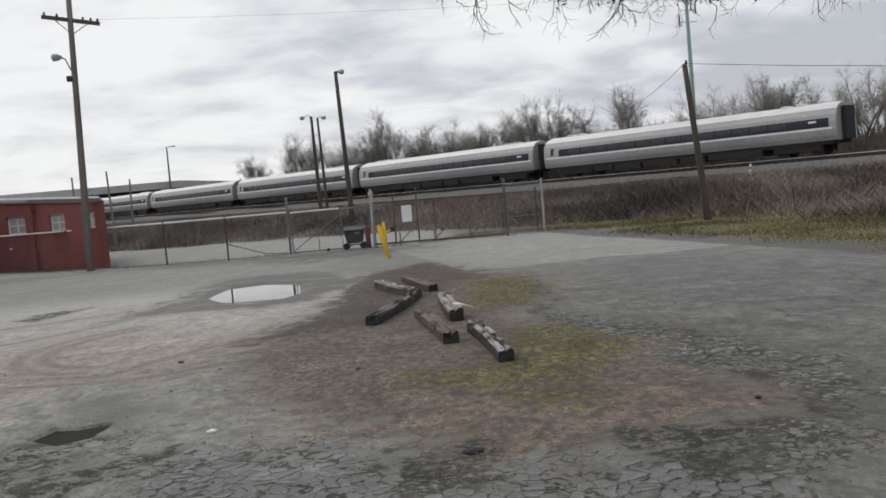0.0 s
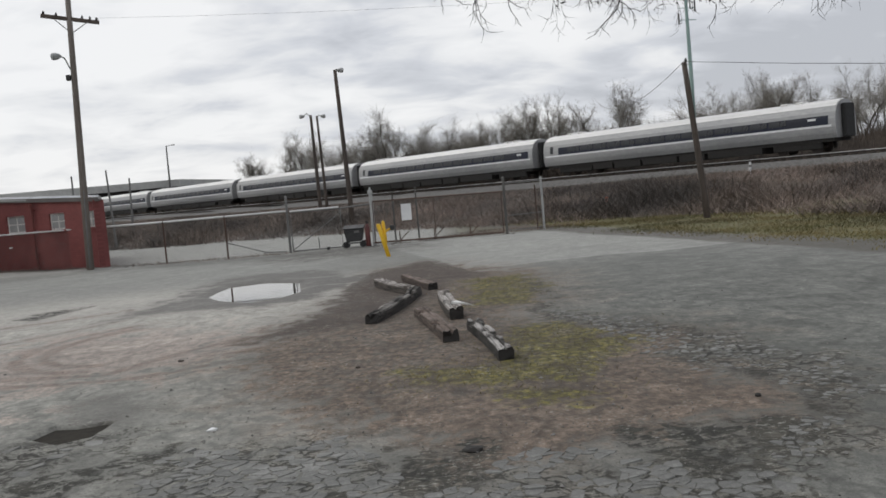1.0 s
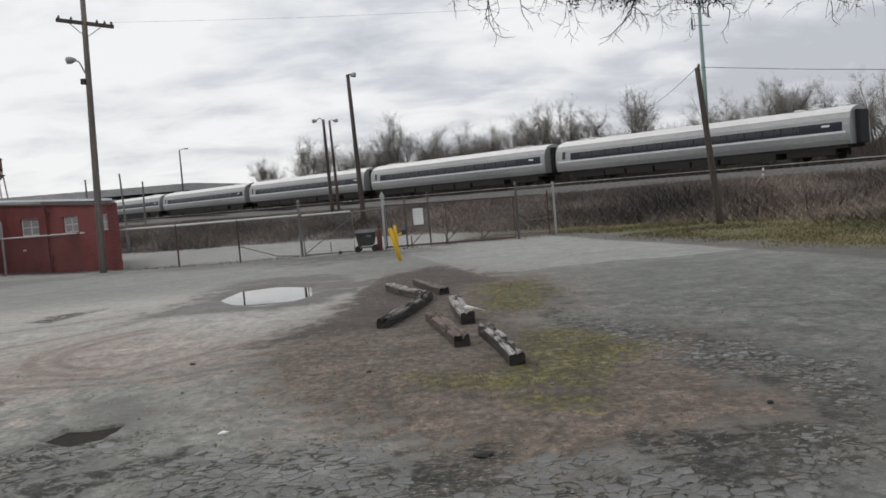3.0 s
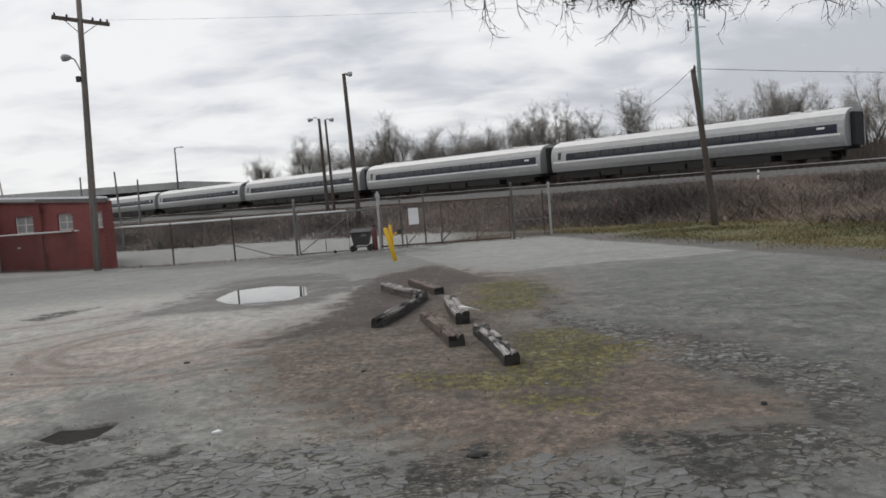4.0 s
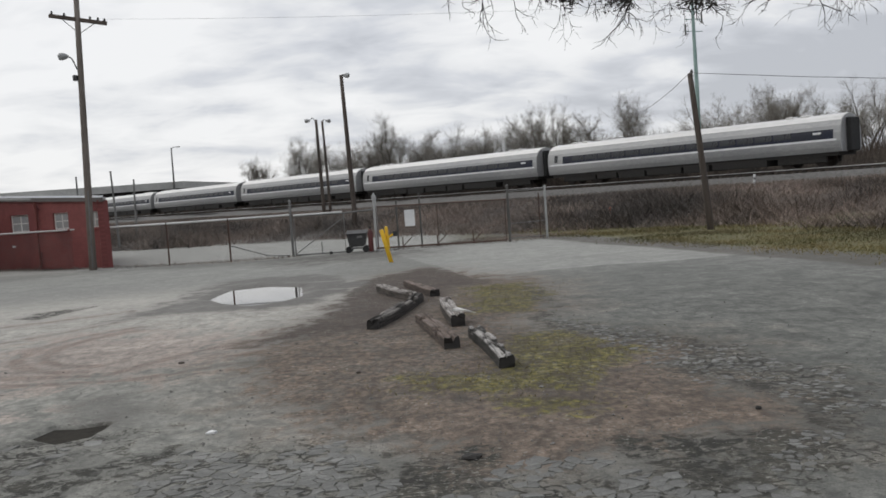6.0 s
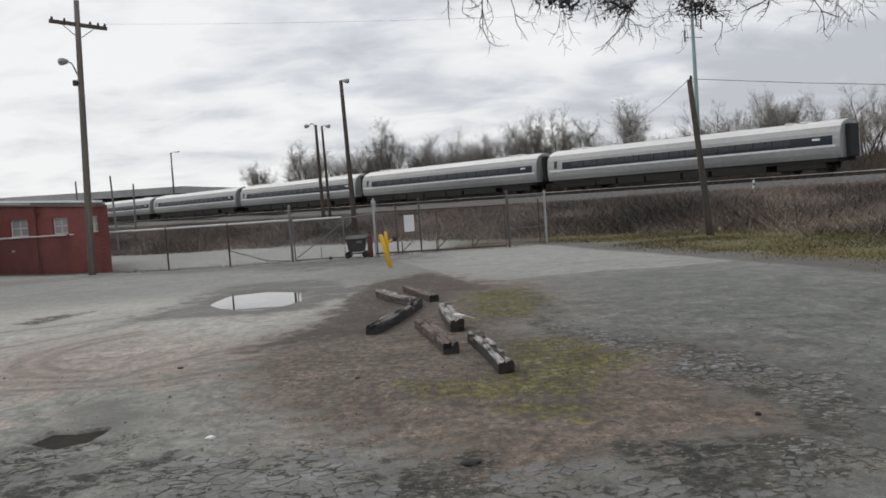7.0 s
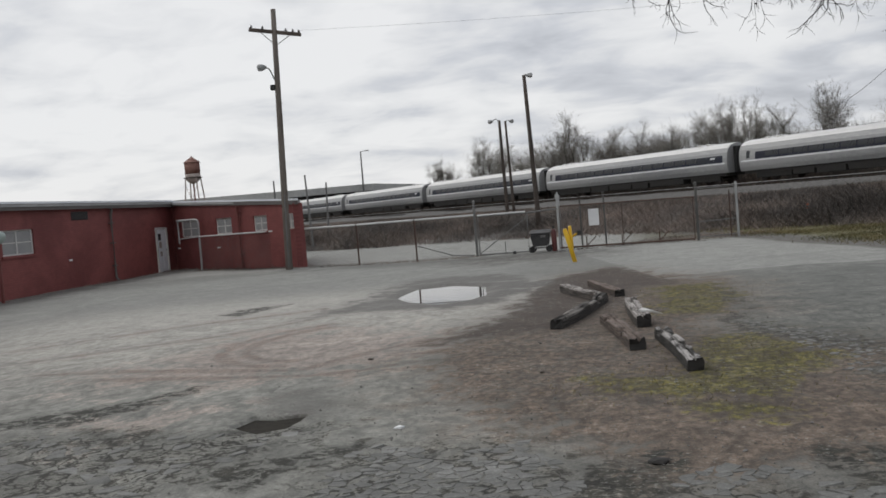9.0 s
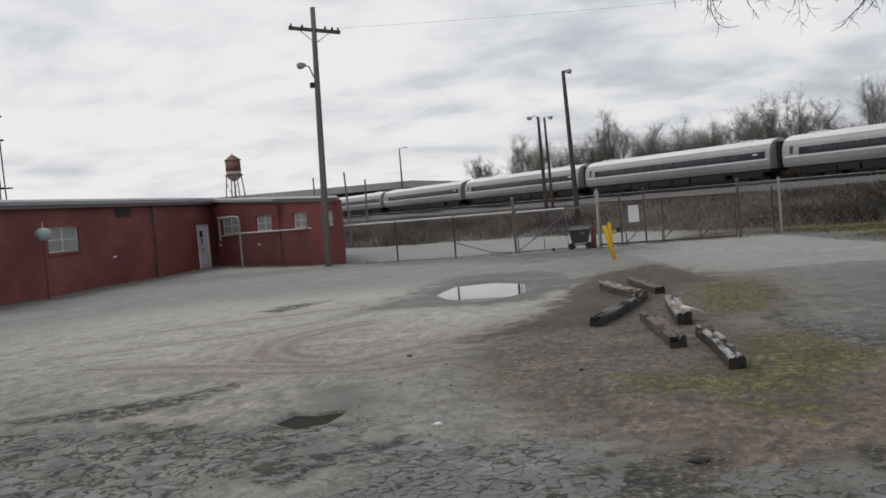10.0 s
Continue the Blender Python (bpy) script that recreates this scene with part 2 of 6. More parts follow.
# ---------- ground ----------
RAIL_DIR = Vector((-0.6088, 0.7930, 0))
RAIL_OUT = Vector((0.7930, 0.6088, 0))
RAIL_U, RAIL_Z = 61.0, 1.80
TOE_V = np.array([-60, 0, 14, 18.2, 22, 25, 28, 34, 38.4, 44, 47.5, 55.5, 90, 200])
TOE_U = np.array([20, 22, 26.8, 28.6, 29.0, 28.0, 27.0, 27.0, 25.2, 22.5, 20.5, 17.0, 9.0, -4.0])


# Stains, worn places and hollows of the yard, as outlines on the ground
PUDDLE = [(-3.98, 19.8), (-3.85, 21.7), (-3.25, 22.1), (-2.25, 21.2), (-2.05, 19.2), (-2.4, 18.2), (-2.9, 17.85), (-3.6, 18.8)]
POTHOLE = [(-3.26, 8.05), (-3.16, 8.42), (-2.95, 8.36), (-2.66, 8.45), (-2.72, 7.92), (-2.91, 7.76)]
STAIN = [(-7.55, 18.6), (-7.4, 19.5), (-6.4, 19.8), (-6.7, 19.0), (-6.95, 18.0)]
EARTH = [(-2.0, 11.2), (-1.64, 13.3), (-0.8, 15.7), (-0.4, 22.0), (0.57, 23.3), (1.39, 21.1), (2.5, 18.5), (2.2, 14.0), (1.37, 13.1), (1.7, 11.9), (3.1, 10.0), (2.44, 9.0), (3.0, 7.4), (2.76, 6.5), (1.7, 6.45), (1.1, 5.9), (0.4, 5.85), (-0.18, 6.95), (-0.85, 7.9), (-1.5, 9.3)]
RICH = [(-2.0, 12.4), (-1.3, 15.0), (-0.9, 21.0), (0.58, 23.5), (1.39, 21.1), (1.65, 18.5), (0.87, 18.5), (0.44, 16.0), (-0.29, 13.3)]
PINK = [(-0.2, 8.2), (0.55, 8.1), (1.4, 7.25), (1.75, 7.7), (1.72, 8.75), (2.5, 9.65), (2.25, 8.0), (2.9, 7.25), (2.6, 6.5), (1.6, 6.9), (1.2, 6.3), (0.5, 6.0), (0.24, 6.95)]
MOSS = ([(1.2, 17.9), (2.27, 18.1), (2.3, 15.9), (1.7, 13.9), (1.05, 14.15)], [(1.15, 11.9), (1.9, 11.7), (2.37, 10.1), (1.8, 9.15), (1.48, 8.1), (0.82, 8.35), (0.1, 8.7), (0.0, 9.4), (0.7, 9.35), (1.1, 10.0)], [(0.69, 8.05), (1.57, 7.85), (1.43, 7.4), (1.0, 7.5)])
CRACKED = ([(-2.0, 6.6), (-1.67, 7.1), (-0.6, 6.9), (-0.1, 6.15), (1.04, 5.8), (2.1, 5.85), (1.97, 5.2), (1.77, 4.6), (-1.84, 4.6)], [(-6.0, 8.1), (-4.6, 8.0), (-3.5, 7.7), (-2.4, 8.1), (-2.5, 7.15), (-3.0, 6.6), (-3.3, 5.4), (-5.5, 5.4)], [(1.85, 13.2), (3.2, 10.1), (3.7, 8.3), (3.6, 7.0), (2.65, 5.7), (2.1, 5.2), (2.25, 5.85), (2.8, 6.5), (3.0, 7.4), (2.44, 9.0), (2.3, 10.3)])
DARK = ([(1.36, 6.5), (1.8, 6.5), (2.5, 6.5), (2.37, 5.9), (2.0, 5.65), (1.67, 5.1), (1.3, 6.07)], [(-3.0, 6.4), (-2.8, 6.8), (-2.36, 7.05), (-1.75, 7.4), (-1.85, 6.95), (-2.2, 6.65), (-2.4, 6.1)], [(-6.6, 8.6), (-5.75, 9.1), (-4.9, 9.5), (-4.5, 10.2), (-4.55, 9.2), (-5.1, 8.5)], [(-4.8, 8.2), (-4.1, 7.85), (-3.9, 7.9), (-4.0, 7.55), (-4.4, 7.65)], [(0.22, 6.64), (0.55, 6.7), (0.47, 6.25), (0.3, 6.25)], [(-0.4, 6.7), (0.05, 6.4), (0.45, 5.6), (0.0, 5.4), (-0.18, 5.95)], STAIN)
DAMP = ([(-5.1, 16.7), (-4.6, 19.8), (-4.3, 24.1), (-2.3, 24.1), (-0.9, 20.3), (-1.7, 17.6), (-2.5, 16.9), (-4.3, 17.3)], [(-2.9, 8.7), (-3.0, 9.5), (-2.7, 8.9), (-2.6, 8.4)])
CLAY = ([(-4.66, 8.4), (-4.4, 8.85), (-3.8, 8.9), (-3.8, 8.25), (-4.2, 7.9)], [(-6.2, 10.4), (-5.4, 15.2), (-3.6, 14.6), (-1.6, 13.2), (-1.9, 11.8), (-3.2, 10.4)])


RIM = [(2.3, 17.0), (2.2, 14.2), (1.75, 12.2), (3.15, 10.1), (2.6, 9.0), (3.08, 7.4), (2.85, 6.5), (2.3, 5.9), (1.9, 5.2)]


def outline(x, y, poly):
    """Distance to an outline in metres: above nought inside it."""
    x, y = np.asarray(x, float), np.asarray(y, float)
    best, inside_ = np.full(x.shape, 1e9), np.zeros(x.shape, bool)
    for (ax, ay), (bx, by) in zip(poly, poly[1:] + poly[:1]):
        dx, dy = bx - ax, by - ay
        t = np.clip(((x - ax) * dx + (y - ay) * dy) / (dx * dx + dy * dy), 0, 1)
        best = np.minimum(best, np.hypot(x - ax - t * dx, y - ay - t * dy))
        if dy:
            inside_ ^= ((ay > y) != (by > y)) & (x < ax + (y - ay) * dx / dy)
    return np.where(inside_, best, -best)


def any_outline(x, y, polys):
    return np.maximum.reduce([outline(x, y, p) for p in polys])


def trail(x, y, pts):
    """Distance to a line on the ground."""
    return -np.minimum.reduce([np.hypot(x - ax - t * (bx - ax), y - ay - t * (by - ay)) for (ax, ay), (bx, by) in zip(pts, pts[1:]) for t in [np.clip(((x - ax) * (bx - ax) + (y - ay) * (by - ay)) / ((bx - ax) ** 2 + (by - ay) ** 2), 0, 1)]])


def bend(cx, cy, rx, ry, a0, a1, n=12):
    return [(cx + rx * math.cos(radians(a0 + (a1 - a0) * i / n)), cy + ry * math.sin(radians(a0 + (a1 - a0) * i / n))) for i in range(n + 1)]


RUTS = ([(-7.5, 11.9), (-4.9, 11.35), (-3.5, 11.0), (-3.2, 11.75), (-2.6, 12.6), (-1.3, 13.3), (-0.3, 14.4)], [(-6.2, 11.1), (-4.7, 10.8), (-3.1, 10.55), (-1.9, 11.2)], bend(-3.75, 13.5, 1.55, 2.1, 110, 265), bend(-3.75, 13.5, 1.2, 1.7, 110, 265), [(-9.5, 14.6), (-7.0, 17.2), (-5.2, 18.2)], [(-2.2, 11.7), (-1.5, 11.9), (-1.2, 11.0)], [(-9.0, 13.0), (-6.4, 14.6), (-5.0, 16.4)])


def smooth01(x):
    x = np.clip(x, 0, 1)
    return x * x * (3 - 2 * x)


def ground_z(x, y):
    """Height of the ground sheet: a flat yard, hollows in it, and the railway bank."""
    x, y = np.asarray(x, float), np.asarray(y, float)
    u = 0.7930 * x + 0.6088 * y
    v = -0.6088 * x + 0.7930 * y
    toe = np.interp(v, TOE_V, TOE_U)
    f = np.clip((u - toe) / np.maximum(51.0 - toe, 1), 0, 1)
    z = 0.98 * smooth01(np.clip(f * 2.0, 0, 1)) + 0.10 * f
    z = z + 0.44 * smooth01((u - 55.0) / 3.6) * smooth01((74 - u) / 4.0)
    z = np.where(u > 70, np.maximum(z - 0.012 * (u - 70), 0.3), z)
    wob = 0.018 * np.sin(x * 1.3 + 0.4 * np.sin(y * 0.9)) * np.sin(y * 0.8 + 1.0)
    z = z + wob * (y > 4) * (u < toe)

    # the rain puddle's hollow and the broken edge of the pothole
    z = z - 0.075 * smooth01((outline(x, y, PUDDLE) + 0.35) / 0.7)
    z = z - 0.07 * smooth01((outline(x, y, POTHOLE) + 0.03) / 0.06)
    z = z - 0.03 * smooth01((outline(x, y, STAIN) + 0.3) / 0.6)
    return z


def stretch_axis(core, far, grow=1.35):
    """Even steps in the middle, growing steps outwards."""
    lo, hi = [core[0]], [core[-1]]
    s = core[1] - core[0]
    while lo[-1] > -far:
        s *= grow
        lo.append(lo[-1] - s)
    s = core[-1] - core[-2]
    while hi[-1] < far:
        s *= grow
        hi.append(hi[-1] + s)
    return np.concatenate([lo[:0:-1], core, hi[1:]])


gx = stretch_axis(np.concatenate([np.arange(-22, -8, 0.4), np.arange(-8, -3.4, 0.1), np.arange(-3.4, -2.5, 0.03), np.arange(-2.5, 4.6, 0.08), np.arange(4.6, 34, 0.4)]), 2600)
gy = stretch_axis(np.concatenate([np.arange(3, 7.6, 0.08), np.arange(7.6, 8.6, 0.03), np.arange(8.6, 14, 0.08), np.arange(14, 36, 0.2), np.arange(36, 74, 0.5)]), 3000)
GX, GY = np.meshgrid(gx, gy)
GZ = ground_z(GX, GY)
nx, ny = len(gx), len(gy)
gverts = np.stack([GX.ravel(), GY.ravel(), GZ.ravel()], 1)
gfaces = [(j * nx + i, j * nx + i + 1, (j + 1) * nx + i + 1, (j + 1) * nx + i) for j in range(ny - 1) for i in range(nx - 1)]


def ground_material():
    k = Nodes("worn_yard_surface")
    drag = k.mapped(scale=(1, 0.6, 1))
    big, mid, fine, grit = k.noise(0.22, 5, 0.6, 0.6), k.noise(1.3, 7, 0.68, 0.5), k.noise(12, 4, 0.65, 0.2, drag), k.noise(70, 3, 0.7)
    patch = k.noise(4.6, 5, 0.65, 0.6, drag)
    col = k.mix(k.span(big, 0.35, 0.68), (0.205, 0.206, 0.199), (0.33, 0.328, 0.317))
    # paler dust in the middle of the yard, darker worn asphalt towards the grass strip
    col = k.mix(k.mathn("MULTIPLY", k.blob(-6.0, 16.5, 6.5, 6.0, 0, 0.5, mid, 0.5), 0.9), col, (0.48, 0.46, 0.44))
    col = k.mix(k.mathn("MULTIPLY", k.blob(-9.0, 27.0, 9.0, 5.0, 0, 0.4, mid, 0.4), 0.7), col, (0.29, 0.292, 0.284))
    col = k.mix(k.mathn("MULTIPLY", k.blob(5.2, 11.0, 3.6, 10.5, 0, 0.4, mid, 0.35), 0.9), col, (0.165, 0.169, 0.163))
    xyz = k.t.nodes.new("ShaderNodeSeparateXYZ")
    k.put(k.co, xyz.inputs[0])
    X, Y = xyz.outputs[0], xyz.outputs[1]
    front = k.mathn("ADD", k.mathn("MULTIPLY_ADD", X, -0.095, Y), k.mathn("MULTIPLY_ADD", mid, 0.25, -20.13))
    flank = k.mathn("ADD", k.mathn("MULTIPLY_ADD", Y, 0.165, X), k.mathn("MULTIPLY_ADD", mid, 0.25, -4.84))
    pad = k.mathn("MULTIPLY", k.mathn("MULTIPLY", k.span(front, 0.0, 0.12), k.span(flank, 0.0, 0.1)), k.span(Y, 60.0, 50.0))
    col = k.mix(k.mathn("MULTIPLY", pad, 0.85), col, k.mix(big, (0.29, 0.292, 0.285), (0.40, 0.40, 0.39)))
    beyond = k.span(Y, 33.6, 34.6)
    col = k.mix(k.mathn("MULTIPLY", beyond, 0.8), col, (0.37, 0.37, 0.36))
    verge = k.mathn("MULTIPLY", k.span(k.mathn("MULTIPLY_ADD", mid, 0.8, Y), 33.7, 34.6), k.span(k.mathn("MULTIPLY_ADD", mid, 1.5, X), 1.6, 4.0))
    col = k.mix(k.mathn("MULTIPLY", verge, 0.9), col, k.mix(k.span(patch, 0.35, 0.65), (0.085, 0.07, 0.052), (0.13, 0.122, 0.06)))
    col = k.mix(k.mathn("MULTIPLY", k.blob(-2.4, 8.2, 4.4, 3.4, 0, 0.5, mid, 0.6), 0.6), col, (0.36, 0.358, 0.342))
    # the named worn places; a coarse and a fine noise break up their edges
    rag = k.mathn("ADD", k.mathn("ADD", k.span(mid, 0.3, 0.7, -0.55, 0.55), k.span(patch, 0.3, 0.7, -0.3, 0.3)), k.span(fine, 0.25, 0.75, -0.16, 0.16))

    def worn(name, ragged=1.0, soft=0.12, shift=0.0):
        at = k.t.nodes.new("ShaderNodeAttribute")
        at.attribute_name = name
        return k.span(k.mathn("MULTIPLY_ADD", rag, ragged, at.outputs["Fac"]), shift - soft, shift + soft)

    clay = worn("clay", 1.6, 0.5)
    col = k.mix(k.mathn("MULTIPLY", clay, k.span(fine, 0.2, 0.8, 0.35, 0.8)), col, (0.43, 0.345, 0.32))
    # tyre tracks of turned clay
    rut = k.mathn("MULTIPLY", worn("ruts", 0.10, 0.05, -0.10), k.span(patch, 0.36, 0.6, 0.05, 0.65))
    col = k.mix(rut, col, (0.155, 0.108, 0.094))
    rut2 = k.mathn("MULTIPLY", worn("ruts", 0.6, 0.25, -0.35), k.span(mid, 0.38, 0.65, 0.0, 0.35))
    col = k.mix(rut2, col, (0.235, 0.18, 0.16))
    # bare earth round the timbers, dark near them and pinkish where it is smooth
    haze = worn("earth", 1.0, 1.0, -0.4)
    col = k.mix(k.mathn("MULTIPLY", haze, 0.5), col, (0.235, 0.188, 0.16))
    dirt = worn("earth", 0.7, 0.30, 0.05)
    earth = k.mix(k.span(fine, 0.3, 0.7), (0.092, 0.065, 0.050), (0.20, 0.148, 0.118))
    col = k.mix(k.mathn("MULTIPLY", dirt, k.span(patch, 0.28, 0.58, 0.35, 0.95)), col, earth)
    pink = worn("pink", 0.35, 0.25)
    col = k.mix(k.mathn("MULTIPLY", pink, 0.8), col, k.mix(k.span(fine, 0.3, 0.7), (0.165, 0.121, 0.097), (0.24, 0.186, 0.154)))
    rich = worn("rich", 0.45, 0.3, -0.1)
    col = k.mix(k.mathn("MULTIPLY", k.mathn("MULTIPLY", rich, k.mathn("SUBTRACT", 1.0, pad)), k.span(patch, 0.25, 0.6, 0.75, 1.0)), col, k.mix(fine, (0.034, 0.024, 0.020), (0.10, 0.071, 0.059)))
    # moss and dead weeds
    moss = worn("moss", 0.5, 0.15, -0.05)
    tuft = k.noise(6.5, 5, 0.7, 0.8)
    col = k.mix(k.mathn("MULTIPLY", moss, k.span(tuft, 0.36, 0.52, 0.7, 0.97)), col, k.mix(k.span(patch, 0.28, 0.52), (0.10, 0.078, 0.042), k.mix(k.span(fine, 0.28, 0.68), (0.042, 0.039, 0.010), (0.19, 0.165, 0.036))))
    brown = k.mathn("MULTIPLY", k.mathn("MULTIPLY", haze, k.span(k.noise(2.6, 5, 0.7, 0.6), 0.48, 0.60)), 0.6)
    col = k.mix(brown, col, (0.085, 0.066, 0.052))
    # damp and oily places
    damp = worn("damp", 0.7, 0.35, -0.1)
    col = k.mix(k.mathn("MULTIPLY", damp, k.span(mid, 0.3, 0.55, 0.55, 0.95)), col, (0.066, 0.059, 0.051))
    dark = worn("dark", 0.28, 0.10, -0.02)
    col = k.mix(k.mathn("MULTIPLY", dark, k.span(tuft, 0.42, 0.54, 0.28, 1.0)), col, (0.030, 0.029, 0.023))
    rim = k.mathn("MULTIPLY", worn("rim", 0.35, 0.08, -0.12), k.span(k.noise(5.0, 4, 0.7, 0.6), 0.45, 0.55))
    col = k.mix(k.mathn("MULTIPLY", rim, 0.9), col, (0.042, 0.038, 0.031))
    # soft darker bands along the walls and the fence, and before the gate
    for cx, cy, rx, ry, deg, amt in ((-17.9, 27.0, 0.8, 15.0, 0, 0.6), (-14.0, 37.4, 4.6, 0.6, -34, 0.5), (-1.6, 30.6, 2.6, 2.6, 0, 0.75), (-6.0, 31.8, 4.5, 0.8, -8, 0.35)):
        col = k.mix(k.mathn("MULTIPLY", k.mathn("MULTIPLY", k.blob(cx, cy, rx, ry, deg, 0.5, mid, 1.0), k.span(patch, 0.3, 0.62, 0.35, 1.0)), amt), col, (0.062, 0.055, 0.048))
    # cracks at two sizes, broken off here and there
    n2 = k.t.nodes.new("ShaderNodeTexNoise")
    n2.inputs["Scale"].default_value = 3.4
    n2.inputs["Detail"].default_value = 4.0
    k.put(k.co, n2.inputs["Vector"])
    off = k.t.nodes.new("ShaderNodeVectorMath")
    off.operation = "MULTIPLY_ADD"
    k.put(n2.outputs[1], off.inputs[0])
    off.inputs[1].default_value = (0.55, 0.55, 0)
    k.put(k.co, off.inputs[2])
    flat = k.t.nodes.new("ShaderNodeVectorMath")
    flat.operation = "MULTIPLY"
    k.put(off.outputs[0], flat.inputs[0])
    flat.inputs[1].default_value = (1, 0.8, 0)
    cracked = worn("cracked", 0.5, 0.25, -0.1)
    bare = k.mathn("SUBTRACT", 1.0, k.mathn("MAXIMUM", moss, k.mathn("MULTIPLY", k.mathn("MAXIMUM", dirt, pink), 0.92)), 0, True)
    col = k.mix(k.mathn("MULTIPLY", k.mathn("MULTIPLY", cracked, bare), k.span(patch, 0.38, 0.6, 0.05, 0.5)), col, (0.09, 0.085, 0.072))
    line = None
    for scale, w, lo, hi, everywhere in ((2.4, 0.058, 0.40, 0.48, 0.05), (5.4, 0.10, 0.43, 0.52, 0.13)):
        vo = k.t.nodes.new("ShaderNodeTexVoronoi")
        vo.feature = "DISTANCE_TO_EDGE"
        vo.inputs["Scale"].default_value = scale
        k.put(flat.outputs[0], vo.inputs["Vector"])
        gap = k.noise(1.9 * scale ** 0.5, 3, 0.6, 0.3)
        one = k.mathn("MULTIPLY", k.span(vo.outputs[0], w, w * 0.25), k.mathn("MULTIPLY", k.span(gap, lo, hi), k.mathn("MAXIMUM", cracked, everywhere)))
        line = one if line is None else k.mathn("MAXIMUM", line, one)
    line = k.mathn("MULTIPLY", line, bare)
    col = k.mix(k.mathn("MULTIPLY", line, 0.95), col, (0.03, 0.028, 0.023))
    # dark crumbs and pits, thick where the asphalt breaks up, and pale chips
    loose = k.mathn("MULTIPLY", k.mathn("MAXIMUM", cracked, k.mathn("MULTIPLY", dirt, 0.35)), k.span(patch, 0.36, 0.6, 0.1, 1.0))
    crumb = k.mathn("MULTIPLY", k.span(k.noise(17, 4, 0.7, 0.6), 0.52, 0.60), k.mathn("MULTIPLY_ADD", loose, 1.0, k.span(patch, 0.45, 0.62, 0.02, 0.3)), 0, True)
    col = k.mix(crumb, col, (0.05, 0.046, 0.038))
    pale = k.mathn("MULTIPLY", k.span(k.noise(21, 4, 0.7, 0.4), 0.56, 0.63), k.span(mid, 0.42, 0.62, 0.03, 0.5))
    col = k.mix(pale, col, (0.40, 0.395, 0.38))
    # gravel grain, finer and dustier towards the far side of the yard
    dusty = k.span(Y, 10.0, 22.0, 1.0, 0.4)
    for amt, n, lo, hi in ((0.5, grit, 0.5, 1.3), (0.6, fine, 0.6, 1.28), (0.9, patch, 0.56, 1.24), (0.9, mid, 0.62, 1.2)):
        col = k.mix(k.mathn("MULTIPLY", dusty, amt), col, k.mix(k.span(n, 0.28, 0.72), (lo, lo, lo * 0.99), (hi, hi, hi * 0.99)), "MULTIPLY")
    col = k.mix(1.0, col, (1.0, 1.0, 0.965), "MULTIPLY")
    # land beyond the yard: rough winter grass and earth on the bank, stone near the rails
    geo = k.t.nodes.new("ShaderNodeSeparateXYZ")
    k.put(k.co, geo.inputs[0])
    u = k.mathn("MULTIPLY_ADD", geo.outputs[0], 0.7930, k.mathn("MULTIPLY", geo.outputs[1], 0.6088))
    uw = k.mathn("MULTIPLY_ADD", mid, 3.0, u)
    # grass strip along the yard's edge, with a dark wet gutter
    ex = k.mathn("ADD", geo.outputs[0], k.mathn("MULTIPLY_ADD", geo.outputs[1], 0.2075, -11.93))
    ex = k.mathn("MULTIPLY_ADD", mid, 1.1, k.mathn("SUBTRACT", ex, 0.55))
    near = k.span(geo.outputs[1], 56.0, 48.0)
    gut = k.mathn("MULTIPLY", k.span(ex, -0.35, 0.0), k.span(ex, 1.7, 1.1))
    col = k.mix(k.mathn("MULTIPLY", k.mathn("MULTIPLY", gut, near), k.span(patch, 0.3, 0.6, 0.6, 0.9)), col, (0.088, 0.079, 0.065))
    turf = k.mix(k.span(patch, 0.3, 0.7), (0.07, 0.082, 0.022), (0.17, 0.14, 0.07))
    col = k.mix(k.mathn("MULTIPLY", k.span(ex, 1.0, 1.7), near), col, turf)
    bank = k.mix(k.span(fine, 0.3, 0.7), (0.06, 0.048, 0.038), (0.125, 0.10, 0.082))
    high = k.span(geo.outputs[2], 0.10, 0.30)
    col = k.mix(high, col, bank)
    stone = k.mix(k.span(patch, 0.3, 0.68), (0.085, 0.08, 0.074), (0.21, 0.205, 0.195))
    stone = k.mix(k.span(fine, 0.35, 0.65), k.mix(0.5, stone, (0.04, 0.037, 0.034)), stone)
    col = k.mix(k.mathn("MULTIPLY", k.span(uw, 46.0, 50.0), k.span(uw, 76.0, 72.0)), col, stone)
    col = k.mix(k.span(uw, 72, 80), col, (0.10, 0.088, 0.07))
    h = k.mathn("ADD", k.mathn("MULTIPLY", fine, 0.5), k.mathn("MULTIPLY_ADD", grit, 0.35, k.mathn("MULTIPLY", line, -1.2)))
    rough = k.span(damp, 0, 1, 0.92, 0.6)
    return k.finish(col, rough, h, 0.24, 0.02)


GROUND = soup("ground", gverts, gfaces, ground_material(), smooth=True)
tagged(GROUND, "worn grey asphalt yard with earth, cracks and a weedy railway bank", "ground", kind="structure")
for name, field in (("earth", outline(GX, GY, EARTH)), ("rich", outline(GX, GY, RICH)), ("pink", outline(GX, GY, PINK)), ("moss", any_outline(GX, GY, MOSS)), ("cracked", any_outline(GX, GY, CRACKED)), ("dark", any_outline(GX, GY, DARK)), ("damp", any_outline(GX, GY, DAMP)), ("clay", any_outline(GX, GY, CLAY)), ("rim", trail(GX, GY, RIM)), ("ruts", np.maximum.reduce([trail(GX, GY, r) for r in RUTS]))):
    GROUND.data.attributes.new(name, "FLOAT", "POINT").data.foreach_set("value", np.clip(field, -3, 3).ravel().astype(np.float32))

